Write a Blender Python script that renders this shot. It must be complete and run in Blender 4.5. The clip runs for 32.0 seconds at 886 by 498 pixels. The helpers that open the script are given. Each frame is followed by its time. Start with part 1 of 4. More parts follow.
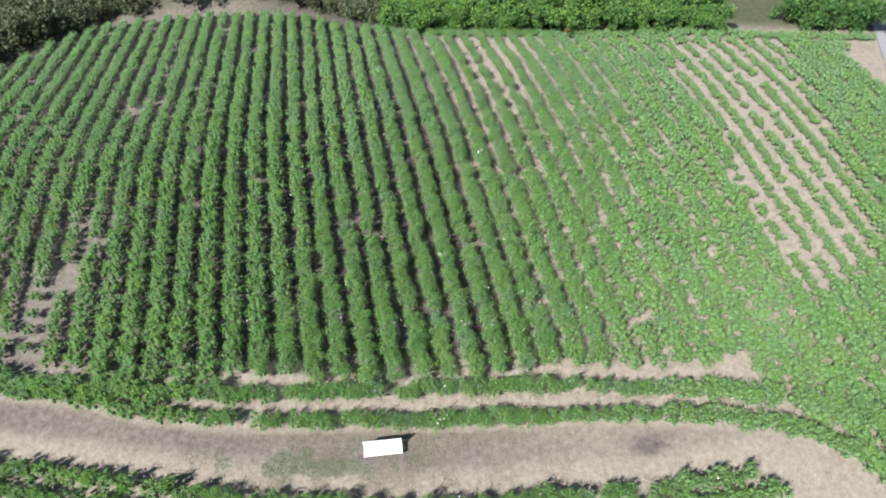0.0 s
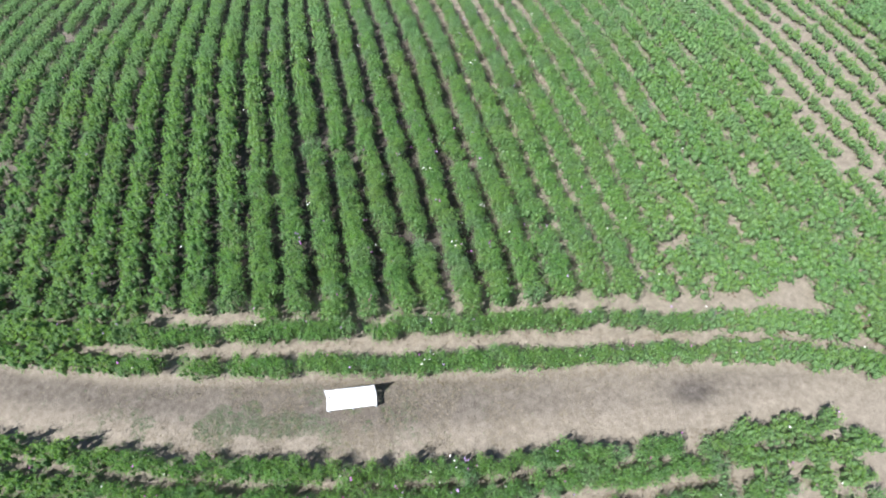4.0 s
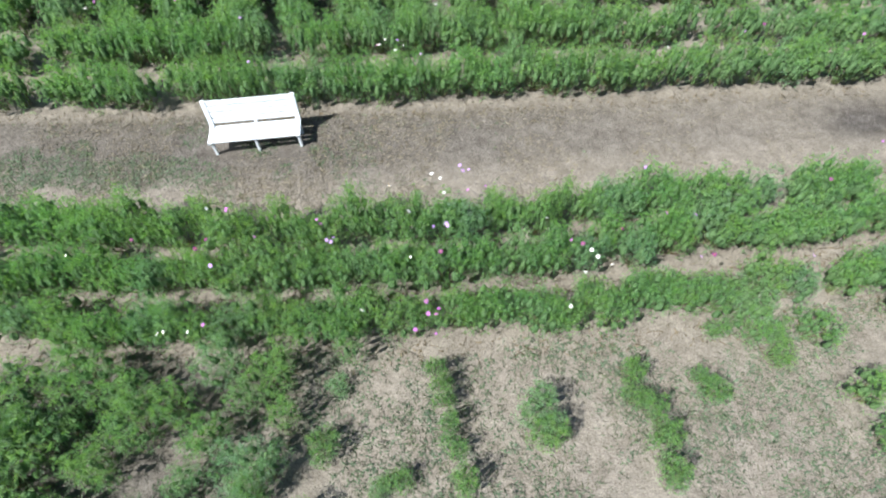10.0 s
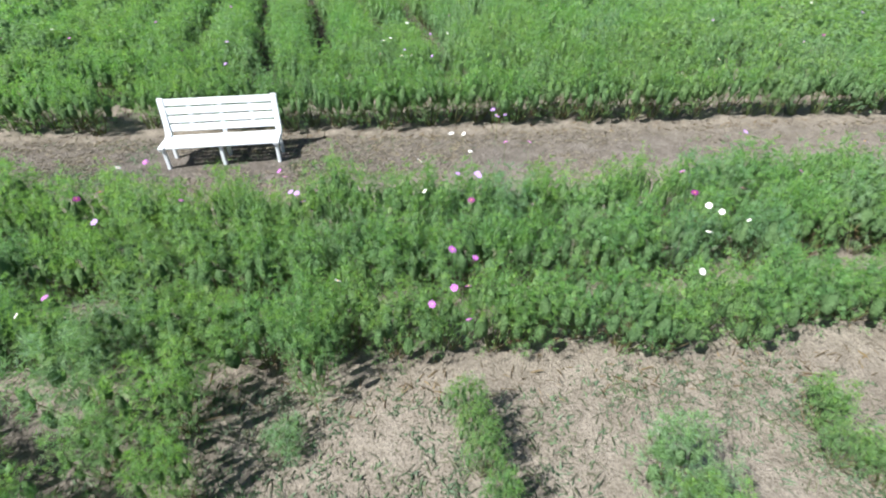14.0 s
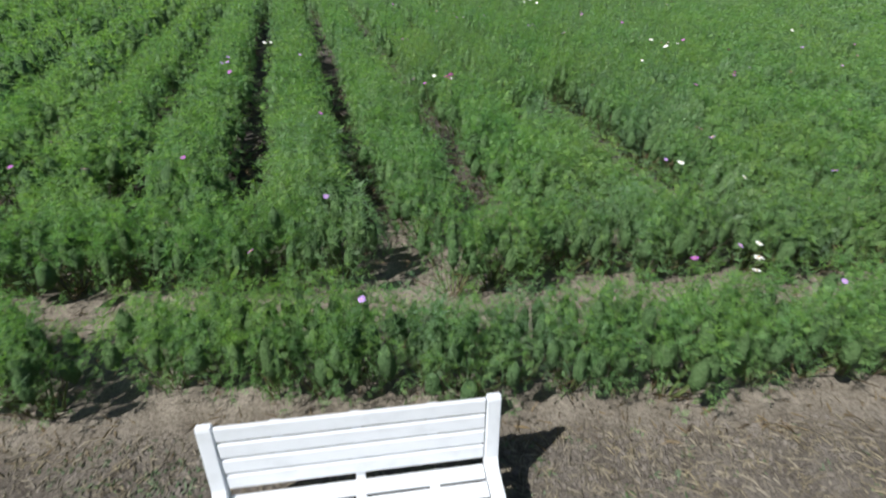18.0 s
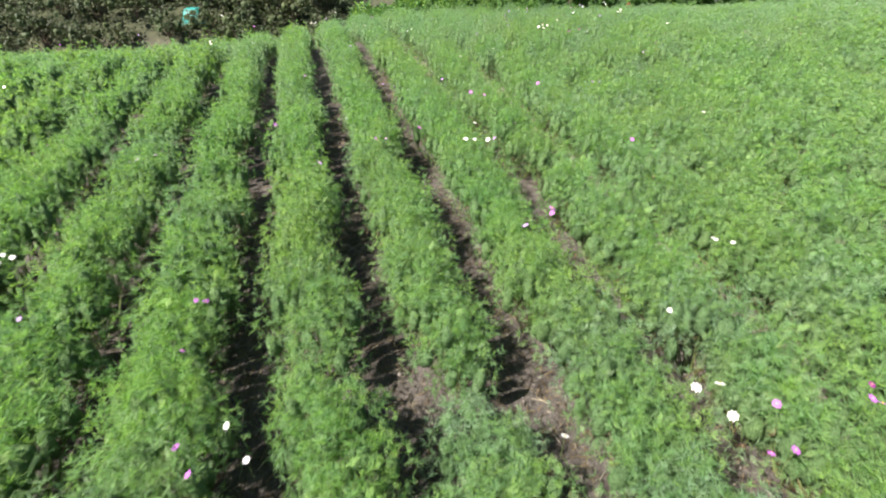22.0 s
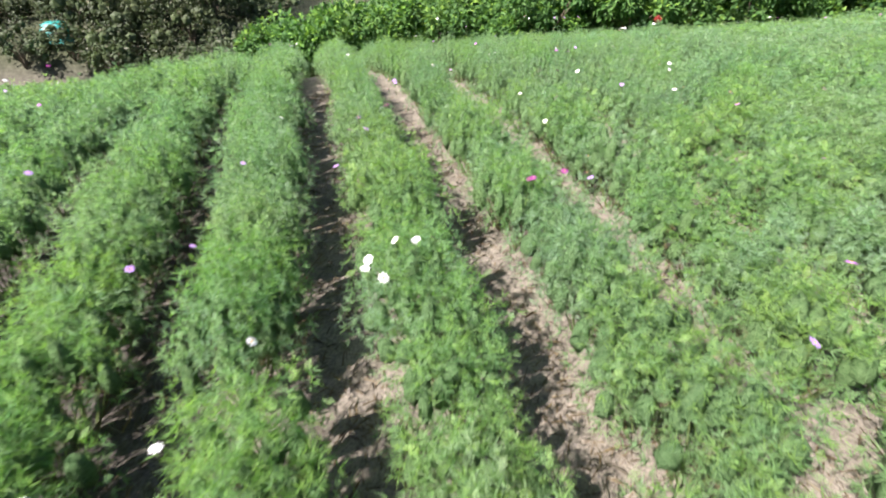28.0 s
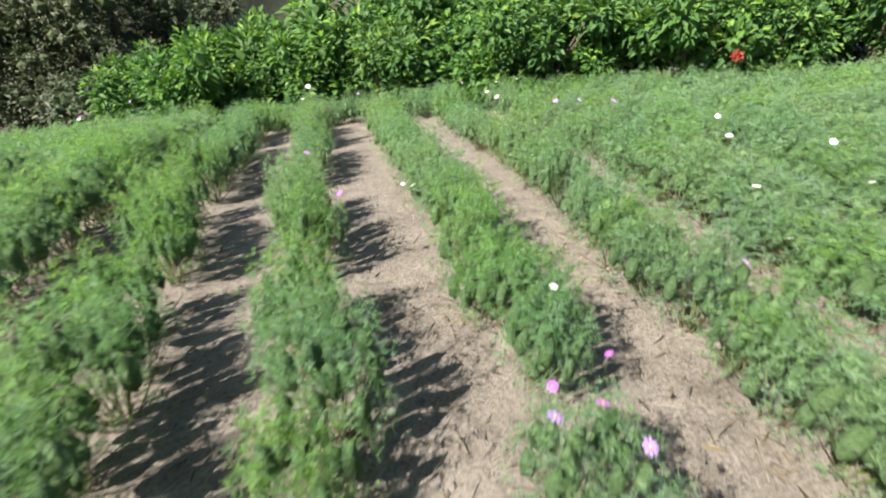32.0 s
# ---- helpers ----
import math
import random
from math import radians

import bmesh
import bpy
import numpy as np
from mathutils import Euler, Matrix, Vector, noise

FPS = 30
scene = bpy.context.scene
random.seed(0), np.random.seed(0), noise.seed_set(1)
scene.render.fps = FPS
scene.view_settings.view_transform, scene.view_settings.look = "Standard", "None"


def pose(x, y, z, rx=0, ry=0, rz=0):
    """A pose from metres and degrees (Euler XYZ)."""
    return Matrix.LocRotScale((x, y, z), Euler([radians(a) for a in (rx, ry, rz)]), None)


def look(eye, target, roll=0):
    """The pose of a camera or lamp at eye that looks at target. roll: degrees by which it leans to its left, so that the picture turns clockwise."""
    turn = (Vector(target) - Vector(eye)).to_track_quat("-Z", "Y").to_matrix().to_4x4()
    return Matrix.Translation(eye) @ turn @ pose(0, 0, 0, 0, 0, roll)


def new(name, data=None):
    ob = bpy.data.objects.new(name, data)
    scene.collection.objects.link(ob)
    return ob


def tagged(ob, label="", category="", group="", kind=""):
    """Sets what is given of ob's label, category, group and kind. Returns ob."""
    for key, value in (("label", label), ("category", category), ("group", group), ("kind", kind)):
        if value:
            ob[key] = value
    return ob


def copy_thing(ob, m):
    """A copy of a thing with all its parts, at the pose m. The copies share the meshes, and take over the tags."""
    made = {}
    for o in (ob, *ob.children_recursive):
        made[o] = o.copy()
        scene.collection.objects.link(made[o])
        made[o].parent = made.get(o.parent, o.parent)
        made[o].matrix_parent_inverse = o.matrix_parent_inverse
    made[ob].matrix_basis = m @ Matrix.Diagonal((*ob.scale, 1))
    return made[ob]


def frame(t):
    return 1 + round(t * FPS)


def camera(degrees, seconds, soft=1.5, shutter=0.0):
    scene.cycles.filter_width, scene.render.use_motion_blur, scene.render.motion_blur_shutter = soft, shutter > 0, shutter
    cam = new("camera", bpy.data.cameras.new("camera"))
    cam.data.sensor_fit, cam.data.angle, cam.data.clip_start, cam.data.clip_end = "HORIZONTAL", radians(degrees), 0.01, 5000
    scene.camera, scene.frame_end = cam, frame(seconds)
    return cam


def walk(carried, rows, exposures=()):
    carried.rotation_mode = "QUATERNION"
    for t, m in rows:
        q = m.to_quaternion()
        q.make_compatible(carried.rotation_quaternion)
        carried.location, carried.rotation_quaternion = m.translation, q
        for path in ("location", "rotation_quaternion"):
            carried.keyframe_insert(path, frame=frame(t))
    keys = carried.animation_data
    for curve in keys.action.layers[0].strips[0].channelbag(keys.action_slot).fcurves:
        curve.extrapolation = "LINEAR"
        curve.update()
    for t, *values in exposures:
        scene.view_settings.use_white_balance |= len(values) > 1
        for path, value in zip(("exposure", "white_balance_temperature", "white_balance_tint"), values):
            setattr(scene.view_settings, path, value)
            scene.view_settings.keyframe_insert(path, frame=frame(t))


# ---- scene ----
cam = camera(84.0, 32.0, soft=2.0, shutter=0.3)
# seconds, eye x y z, yaw, pitch, roll
ROWS = [
    (0, -0.992, -1.722, 23.268, -3.31, -59.17, 0.77),
    (0.5, -0.972, -1.731, 22.559, -3.41, -59.06, 0.79),
    (1, -0.919, -1.807, 21.829, -3.55, -58.92, 0.83),
    (1.5, -0.836, -1.897, 21.029, -3.67, -58.77, 0.87),
    (2, -0.782, -1.988, 20.237, -3.81, -58.56, 0.87),
    (2.5, -0.782, -2.134, 19.448, -3.94, -58.38, 0.90),
    (3, -0.749, -2.336, 18.656, -4.09, -58.22, 0.88),
    (3.5, -0.686, -2.524, 17.858, -4.24, -58.06, 0.81),
    (5.5, -0.426, -3.476, 14.583, -4.32, -57.61, 0.72),
    (6, -0.365, -3.656, 13.660, -4.43, -57.60, 0.55),
    (6.5, -0.338, -3.815, 12.750, -4.54, -57.65, 0.33),
    (7, -0.282, -3.976, 11.836, -4.56, -57.70, 0.22),
    (7.5, -0.242, -4.178, 10.924, -4.53, -57.73, 0.09),
    (8, -0.264, -4.366, 10.056, -4.49, -57.76, -0.00),
    (8.5, -0.324, -4.553, 9.235, -4.45, -57.76, -0.03),
    (9, -0.335, -4.732, 8.423, -4.51, -57.73, -0.11),
    (9.5, -0.319, -4.889, 7.617, -4.42, -57.75, -0.11),
    (10, -0.318, -5.069, 6.816, -4.21, -57.72, -0.14),
    (10.5, -0.308, -5.270, 6.053, -3.93, -57.57, -0.25),
    (11, -0.364, -5.362, 5.343, -3.75, -57.47, -0.38),
    (11.5, -0.461, -5.404, 4.797, -3.73, -56.03, -0.30),
    (12, -0.531, -5.404, 4.352, -3.84, -49.61, -0.15),
    (12.5, -0.587, -5.487, 3.902, -4.20, -44.30, 0.03),
    (13, -0.601, -5.536, 3.539, -4.51, -40.78, 0.05),
    (13.5, -0.593, -5.370, 3.421, -4.70, -38.72, -0.04),
    (15.5, -1.389, -3.540, 3.257, -5.04, -34.67, 0.20),
    (16, -1.969, -2.772, 3.222, -5.08, -34.51, 0.57),
    (16.5, -2.513, -1.990, 3.173, -5.27, -34.31, 0.99),
    (17, -2.820, -1.291, 3.148, -5.68, -34.20, 1.37),
    (17.5, -2.984, -0.451, 3.121, -6.04, -34.18, 1.53),
    (18, -3.022, 0.415, 3.101, -6.16, -34.39, 1.50),
    (18.5, -2.901, 1.301, 3.080, -6.03, -34.65, 1.38),
    (19, -2.757, 2.120, 3.037, -6.01, -34.69, 1.08),
    (19.5, -2.510, 2.656, 3.063, -5.73, -34.86, 0.73),
    (20, -2.247, 3.015, 3.223, -5.30, -35.21, 0.24),
    (20.5, -1.970, 3.499, 3.509, -4.97, -35.42, -0.29),
    (21, -1.694, 4.118, 3.826, -4.64, -35.70, -0.65),
    (21.5, -1.416, 4.764, 4.015, -4.28, -35.90, -0.86),
    (22, -1.111, 5.474, 4.064, -4.00, -36.19, -1.15),
    (22.5, -0.822, 6.224, 4.007, -3.85, -36.28, -1.32),
    (23, -0.505, 7.051, 3.918, -3.67, -36.35, -1.27),
    (23.5, -0.204, 7.870, 3.890, -3.39, -36.44, -1.30),
    (24, 0.066, 8.754, 3.857, -3.29, -36.63, -1.38),
    (24.5, 0.321, 9.613, 3.857, -3.14, -36.91, -1.54),
    (25, 0.565, 10.525, 3.807, -3.10, -37.07, -1.81),
    (25.5, 0.797, 11.302, 3.790, -3.08, -37.31, -2.00),
    (27.5, 2.117, 14.946, 3.106, -3.20, -37.12, -2.03),
    (28, 2.434, 15.820, 2.970, -3.19, -37.11, -2.23),
    (28.5, 2.774, 16.632, 2.864, -3.25, -37.16, -2.55),
    (29, 3.103, 17.495, 2.758, -3.09, -37.26, -2.57),
    (29.5, 3.389, 18.386, 2.668, -2.76, -37.39, -2.58),
    (30, 3.625, 19.320, 2.564, -2.30, -37.49, -2.68),
    (30.5, 3.824, 20.262, 2.474, -1.85, -37.63, -2.68),
    (31, 4.031, 21.239, 2.341, -1.76, -37.68, -2.79),
    (31.5, 4.194, 22.103, 2.266, -2.00, -37.76, -2.95),
    (32, 4.502, 23.076, 2.136, -2.06, -37.73, -3.04),
]
EXPOSURES = [(0, 1.2, 6200, 13), (3, 1.16, 6150, 12), (7, 1.08, 5950, 9), (11, 1.06, 5950, 8), (13, 1.12, 6000, 10), (15, 1.18, 6200, 10), (16, 1.12, 6200, 11), (17, 0.74, 6200, 10), (18, 0.4, 6200, 10),
             (19, 0.92, 6750, 7), (20, 1.34, 6900, 9), (22, 1.46, 6700, 14), (25, 1.55, 6550, 18), (28, 1.6, 6450, 18), (30, 1.6, 6500, 21), (31, 1.48, 6500, 19), (32, 1.38, 6550, 14)]
walk(cam, [(t, pose(x, y, z, 90 + pitch, 0, yaw) @ pose(0, 0, 0, 0, 0, roll)) for t, x, y, z, yaw, pitch, roll in ROWS],
     exposures=EXPOSURES)

# ---- light ----
SUN_WAY = Vector((0.733, 0.402, -1.0)).normalized()  # the way the sunlight travels
world = bpy.data.worlds.new("sky")
scene.world = world
world.use_nodes = True
wt = world.node_tree
sky = wt.nodes.new("ShaderNodeTexSky")
sky.sky_type = "NISHITA"
sky.sun_disc = False
sky.sun_elevation = radians(50.1)
sky.sun_rotation = math.atan2(-SUN_WAY.x, -SUN_WAY.y)
wt.links.new(sky.outputs[0], wt.nodes["Background"].inputs[0])
wt.nodes["Background"].inputs[1].default_value = 0.055
sun = new("sun", bpy.data.lights.new("sun", "SUN"))
sun.data.energy, sun.data.angle, sun.data.color = 5.0, radians(0.55), (1.0, 0.96, 0.9)
sun.matrix_world = look((-30, -25, 50), Vector((-30, -25, 50)) + SUN_WAY)


# ---- materials ----
def material(name):
    m = bpy.data.materials.new(name)
    m.use_nodes = True
    nt = m.node_tree
    return m, nt, nt.nodes["Principled BSDF"]


def ramp(nt, fac, stops, smooth=False):
    n = nt.nodes.new("ShaderNodeValToRGB")
    e = n.color_ramp.elements
    while len(e) < len(stops):
        e.new(0.5)
    for i, (p, c) in enumerate(stops):
        e[i].position, e[i].color = p, (*c, 1)
    nt.links.new(fac, n.inputs[0])
    return n.outputs[0]


def noise_tex(nt, scale, detail=4.0, rough=0.6, coord=None):
    n = nt.nodes.new("ShaderNodeTexNoise")
    n.inputs["Scale"].default_value, n.inputs["Detail"].default_value, n.inputs["Roughness"].default_value = scale, detail, rough
    if coord is None:
        coord = nt.nodes.new("ShaderNodeNewGeometry").outputs["Position"]
    nt.links.new(coord, n.inputs["Vector"])
    return n.outputs["Fac"]


def mix(nt, fac, a, b, kind="MIX"):
    n = nt.nodes.new("ShaderNodeMix")
    n.data_type, n.blend_type = "RGBA", kind
    for sock, v in ((n.inputs[0], fac), (n.inputs[6], a), (n.inputs[7], b)):
        if isinstance(v, bpy.types.NodeSocket):
            nt.links.new(v, sock)
        elif isinstance(v, (int, float)):
            sock.default_value = v
        else:
            sock.default_value = (*v, 1)
    return n.outputs[2]


def bump(nt, bsdf, height, strength, distance):
    n = nt.nodes.new("ShaderNodeBump")
    n.inputs["Strength"].default_value, n.inputs["Distance"].default_value = strength, distance
    nt.links.new(height, n.inputs["Height"])
    nt.links.new(n.outputs[0], bsdf.inputs["Normal"])


def leafy(name, dark, light, glow=0.35, tint=(0.85, 1.0, 0.9), lace=None, gloss=0.3):
    """Foliage: colour varies leaf by leaf, plant by plant and in drifts over the field; some light passes through."""
    m, nt, b = material(name)
    geo, info = nt.nodes.new("ShaderNodeNewGeometry"), nt.nodes.new("ShaderNodeObjectInfo")
    col = ramp(nt, geo.outputs["Random Per Island"], [(0.0, dark), (1.0, light)])
    drift = noise_tex(nt, 0.45, 3.0)
    col = mix(nt, ramp(nt, drift, [(0.35, (0, 0, 0)), (0.7, (1, 1, 1))]), col, mix(nt, 1.0, col, tint, "MULTIPLY"))
    patch = noise_tex(nt, 4.0, 2.0)
    col = mix(nt, ramp(nt, patch, [(0.42, (0, 0, 0)), (0.66, (0.75, 0.75, 0.75))]), col, mix(nt, 1.0, col, (1.09, 1.04, 0.82), "MULTIPLY"))
    per = ramp(nt, info.outputs["Random"], [(0.0, (0.92, 0.94, 0.96)), (0.5, (1, 1, 1)), (1.0, (1.07, 1.04, 0.94))])
    col = mix(nt, 1.0, col, per, "MULTIPLY")
    nt.links.new(col, b.inputs["Base Color"])
    b.inputs["Roughness"].default_value = 0.7 - 0.5 * gloss
    b.inputs["Specular IOR Level"].default_value = gloss
    t = nt.nodes.new("ShaderNodeBsdfTranslucent")
    nt.links.new(mix(nt, 1.0, col, (1.15, 1.25, 0.75), "MULTIPLY"), t.inputs[0])
    mx = nt.nodes.new("ShaderNodeMixShader")
    mx.inputs[0].default_value = glow
    nt.links.new(b.outputs[0], mx.inputs[1])
    nt.links.new(t.outputs[0], mx.inputs[2])
    out = mx.outputs[0]
    if lace:  # a frond cut into fine threads
        air, cut = nt.nodes.new("ShaderNodeBsdfTransparent"), nt.nodes.new("ShaderNodeMixShader")
        nt.links.new(ramp(nt, noise_tex(nt, lace, 2.0, 0.6), [(0.42, (0, 0, 0)), (0.62, (0.9, 0.9, 0.9))]), cut.inputs[0])
        nt.links.new(air.outputs[0], cut.inputs[1])
        nt.links.new(out, cut.inputs[2])
        out = cut.outputs[0]
    nt.links.new(out, nt.nodes["Material Output"].inputs[0])
    return m


def plain(name, col, rough=0.6, vary=0.15, scale=30.0):
    m, nt, b = material(name)
    n = noise_tex(nt, scale)
    nt.links.new(ramp(nt, n, [(0.3, tuple(c * (1 - vary) for c in col)), (0.7, tuple(min(1, c * (1 + vary)) for c in col))]), b.inputs["Base Color"])
    b.inputs["Roughness"].default_value = rough
    return m


leaf_mat = leafy("feathery_leaf", (0.175, 0.30, 0.135), (0.26, 0.40, 0.20), 0.6)
tip_mat = leafy("young_leaf", (0.20, 0.34, 0.10), (0.275, 0.42, 0.135), 0.6)
pale_mat = leafy("pale_leaf", (0.225, 0.335, 0.205), (0.295, 0.415, 0.275), 0.6)
frond_mat = leafy("feathery_frond", (0.21, 0.345, 0.145), (0.275, 0.42, 0.195), 0.45, lace=230)
frond_tip_mat = leafy("young_frond", (0.235, 0.38, 0.125), (0.30, 0.45, 0.155), 0.45, lace=230)
frond_pale_mat = leafy("pale_frond", (0.235, 0.34, 0.205), (0.30, 0.41, 0.265), 0.45, lace=230)
# plume cores: leaf green with the inner shadow painted in as darker tones
core_shade_mat, nt, b = material("leaf_mass")
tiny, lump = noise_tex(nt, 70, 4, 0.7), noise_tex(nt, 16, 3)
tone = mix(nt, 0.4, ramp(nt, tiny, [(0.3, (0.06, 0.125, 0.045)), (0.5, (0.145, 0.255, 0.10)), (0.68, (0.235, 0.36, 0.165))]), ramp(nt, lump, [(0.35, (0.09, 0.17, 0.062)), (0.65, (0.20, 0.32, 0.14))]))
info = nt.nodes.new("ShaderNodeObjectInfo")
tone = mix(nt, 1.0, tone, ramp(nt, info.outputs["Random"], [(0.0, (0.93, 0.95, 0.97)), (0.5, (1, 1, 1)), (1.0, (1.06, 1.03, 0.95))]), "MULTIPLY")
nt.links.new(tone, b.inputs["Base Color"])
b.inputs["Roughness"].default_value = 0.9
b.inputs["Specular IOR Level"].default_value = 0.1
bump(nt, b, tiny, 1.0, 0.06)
stem_mat = plain("green_stem", (0.12, 0.16, 0.05))
dry_mat = leafy("dry_stem", (0.05, 0.033, 0.018), (0.20, 0.15, 0.085), 0.1, (0.8, 0.8, 0.8))
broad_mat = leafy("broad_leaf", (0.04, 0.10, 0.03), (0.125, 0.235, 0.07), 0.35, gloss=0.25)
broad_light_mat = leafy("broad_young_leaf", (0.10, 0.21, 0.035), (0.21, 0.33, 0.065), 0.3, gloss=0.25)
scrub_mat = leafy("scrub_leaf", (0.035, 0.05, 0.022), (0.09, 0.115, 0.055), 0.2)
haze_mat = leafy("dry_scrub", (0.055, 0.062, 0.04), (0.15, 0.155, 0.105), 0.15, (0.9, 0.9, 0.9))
straw_mat = leafy("straw", (0.10, 0.088, 0.07), (0.30, 0.265, 0.205), 0.1, (0.85, 0.85, 0.85))
weed_mat = leafy("low_weed", (0.055, 0.09, 0.05), (0.14, 0.19, 0.115), 0.2)
bark_mat = plain("bark", (0.10, 0.075, 0.05), 0.9)
white_mat = plain("white_petal", (0.85, 0.84, 0.80), 0.5, 0.04)
pink_mat = plain("pink_petal", (0.44, 0.12, 0.48), 0.5, 0.1)
lilac_mat = plain("lilac_petal", (0.42, 0.25, 0.58), 0.5, 0.08)
magenta_mat = plain("magenta_petal", (0.22, 0.01, 0.17), 0.5, 0.15)
heart_mat = plain("yellow_heart", (0.75, 0.45, 0.05), 0.7)
red_mat = plain("red_flower", (0.3, 0.04, 0.03), 0.5)


def smooth(a, b, v):
    t = min(1.0, max(0.0, (v - a) / (b - a)))
    return t * t * (3 - 2 * t)


# ---- the plan of the field ----
SLANT, PITCH, FIRST_GAP, FRONT = -0.176, 1.25, 0.29, 5.75


def row_x(x0, y):
    """Where the row that heads at x0 runs at y."""
    return x0 + SLANT * (y - 5.75)


def bend(points, x):
    """A smooth line y(x) through a few plan points."""
    if x <= points[0][0]:
        return points[0][1]
    for k in range(len(points) - 1):
        (xa, ya), (xb, yb) = points[k], points[k + 1]
        if x <= xb:
            (xp, yp), (xn, yn) = points[max(0, k - 1)], points[min(len(points) - 1, k + 2)]
            ma, mb = (yb - yp) / (xb - xp), (yn - ya) / (xn - xa)
            t, w = (x - xa) / (xb - xa), xb - xa
            return (2 * t**3 - 3 * t * t + 1) * ya + (t**3 - 2 * t * t + t) * w * ma + (3 * t * t - 2 * t**3) * yb + (t**3 - t * t) * w * mb
    return points[-1][1]


ROW_A = ((-30, 7.8), (-26, 6.9), (-19.8, 5.7), (-12.3, 4.75), (-7, 4.45), (-2, 4.4), (3, 4.35), (9, 4.0), (14.6, 3.4), (17, 2.8), (21, 1.2))
ROW_B = ((-30, 7.0), (-26, 6.0), (-17, 4.7), (-14.4, 4.0), (-9.9, 3.4), (-5, 3.15), (0, 2.95), (4.6, 2.9), (8, 2.8), (11.8, 2.6), (15.2, 1.9), (18, 0.6))
ROW_C = ((-30, 3.6), (-18, 1.65), (-13.5, 0.92), (-9.1, 0.2), (-6, -0.24), (-3, -0.44), (0, -0.48), (3.2, -0.42), (6.5, -0.28), (9.8, -0.1), (12.8, 0.3))
ROW_D = ((-30, 2.8), (-18, 0.8), (-11.2, -0.3), (-8.9, -0.68), (-5.8, -1.06), (-3, -1.26), (0, -1.25), (3.1, -1.12), (6.3, -0.95), (9.6, -0.74), (13.6, -0.4))
ROW_E = ((-30, 1.8), (-18, 0.0), (-10.9, -1.07), (-6.9, -1.6), (-4.6, -1.92), (-1.8, -2.1), (0, -2.06), (2.8, -2.15), (5.2, -1.95), (7.6, -1.72), (13, -1.3))
FIELD_END = ((-50, 22.0), (-40, 28.0), (-33.5, 32.5), (-31, 38.2), (-25, 41.0), (-14, 41.2), (-8, 38.7), (-3, 35.8), (1, 34.0), (6, 33.0), (12, 32.3), (17, 31.9), (23, 31.2), (28, 30.5), (45, 29.4))

HEAD = tuple((x, y + 0.1) for x, y in FIELD_END)


def on_path(x, y):
    low, high = bend(ROW_C, x) + 0.5, bend(ROW_B, x) - 0.45
    side = 1.0 - smooth(15.0, 16.2, x)
    if x > 13.2:
        low = -30
    return smooth(-0.25, 0.25, y - low) * (1 - smooth(-0.25, 0.25, y - high)) * side


def sandy(x, y):
    """Bare sand among sparse plants at the field's far right and at the rows' far ends."""
    left, right = x + 0.05 * (y - 20) - 17.2, 25.4 + 0.12 * (y - 20) - x
    a = smooth(0.0, 0.7, left) * smooth(0.0, 1.2, right) * smooth(0.0, 2.0, y - 7.0 - 0.6 * (x - 18)) * (1 - smooth(29, 31, y))
    b = smooth(21.5, 24.5, y) * (1 - smooth(30.0, 31.5, y)) * smooth(0.8, 2.0, x) * (1 - smooth(5.5, 7.0, x))
    return max(a, b)


def bare_left(x, y):
    n = noise.noise((x * 0.25, y * 0.18, 3.0))
    band = 1 - smooth(1.0, 3.2 - 0.9 * smooth(14, 22, y), abs(x + 20.9 - 0.1 * (y - 16)))
    return band * smooth(0.0, 0.3, n + 0.3 * (1 - smooth(14, 20, y)))


def part(name, bm, mats, parent, label=""):
    me = bpy.data.meshes.new(name)
    bm.to_mesh(me)
    bm.free()
    for m in mats if isinstance(mats, (list, tuple)) else (mats,):
        me.materials.append(m)
    ob = new(name, me)
    ob.parent = parent
    return tagged(ob, label)


def mesh_from(name, verts, faces, mats, idx=None, smooth_faces=False):
    me = bpy.data.meshes.new(name)
    me.from_pydata(verts, [], faces)
    for m in mats:
        me.materials.append(m)
    if idx is not None:
        me.polygons.foreach_set("material_index", idx)
    if smooth_faces:
        me.polygons.foreach_set("use_smooth", [True] * len(me.polygons))
    me.update()
    return me


# ---- ground ----
def spaced(breaks):
    out = []
    for a, b, step in breaks:
        n = max(1, round((b - a) / step))
        out += [a + (b - a) * i / n for i in range(n)]
    return out + [breaks[-1][1]]


gx = spaced([(-1500, -200, 325), (-200, -60, 20), (-60, -30, 3), (-30, -9, 0.5), (-9, 9, 0.16), (9, 30, 0.5), (30, 60, 3), (60, 200, 20), (200, 1500, 325)])
gy = spaced([(-1500, -200, 325), (-200, -40, 20), (-40, -9, 2.5), (-9, 6, 0.14), (6, 34, 0.3), (34, 60, 1.0), (60, 200, 20), (200, 1500, 325)])


def height(x, y):
    h = 0.035 * noise.noise((x * 0.9, y * 0.9, 0.0)) + 0.022 * noise.noise((x * 3.3, y * 3.3, 5.0))
    steep = 1.0 + (0.4 * (1 - smooth(12, 24, x)) + 0.4 * (1 - smooth(-5, 8, x))) * smooth(20, 31, y)
    far = min(y, 41.5) - 18.0
    east = 0.006 * steep * max(0.0, far) ** 2
    west = 0.115 * (far - 1.2 + math.sqrt((far - 1.2) ** 2 + 4.0))
    bank = 2.6 * smooth(42.0, 46.0, y) * (1 - smooth(-8, -4, x))
    return h - 0.03 + bank - east - (max(0.0, west) * smooth(8, 20, y) - east) * (1 - smooth(-11, 0, x))  # the far side falls away, most of all to the west


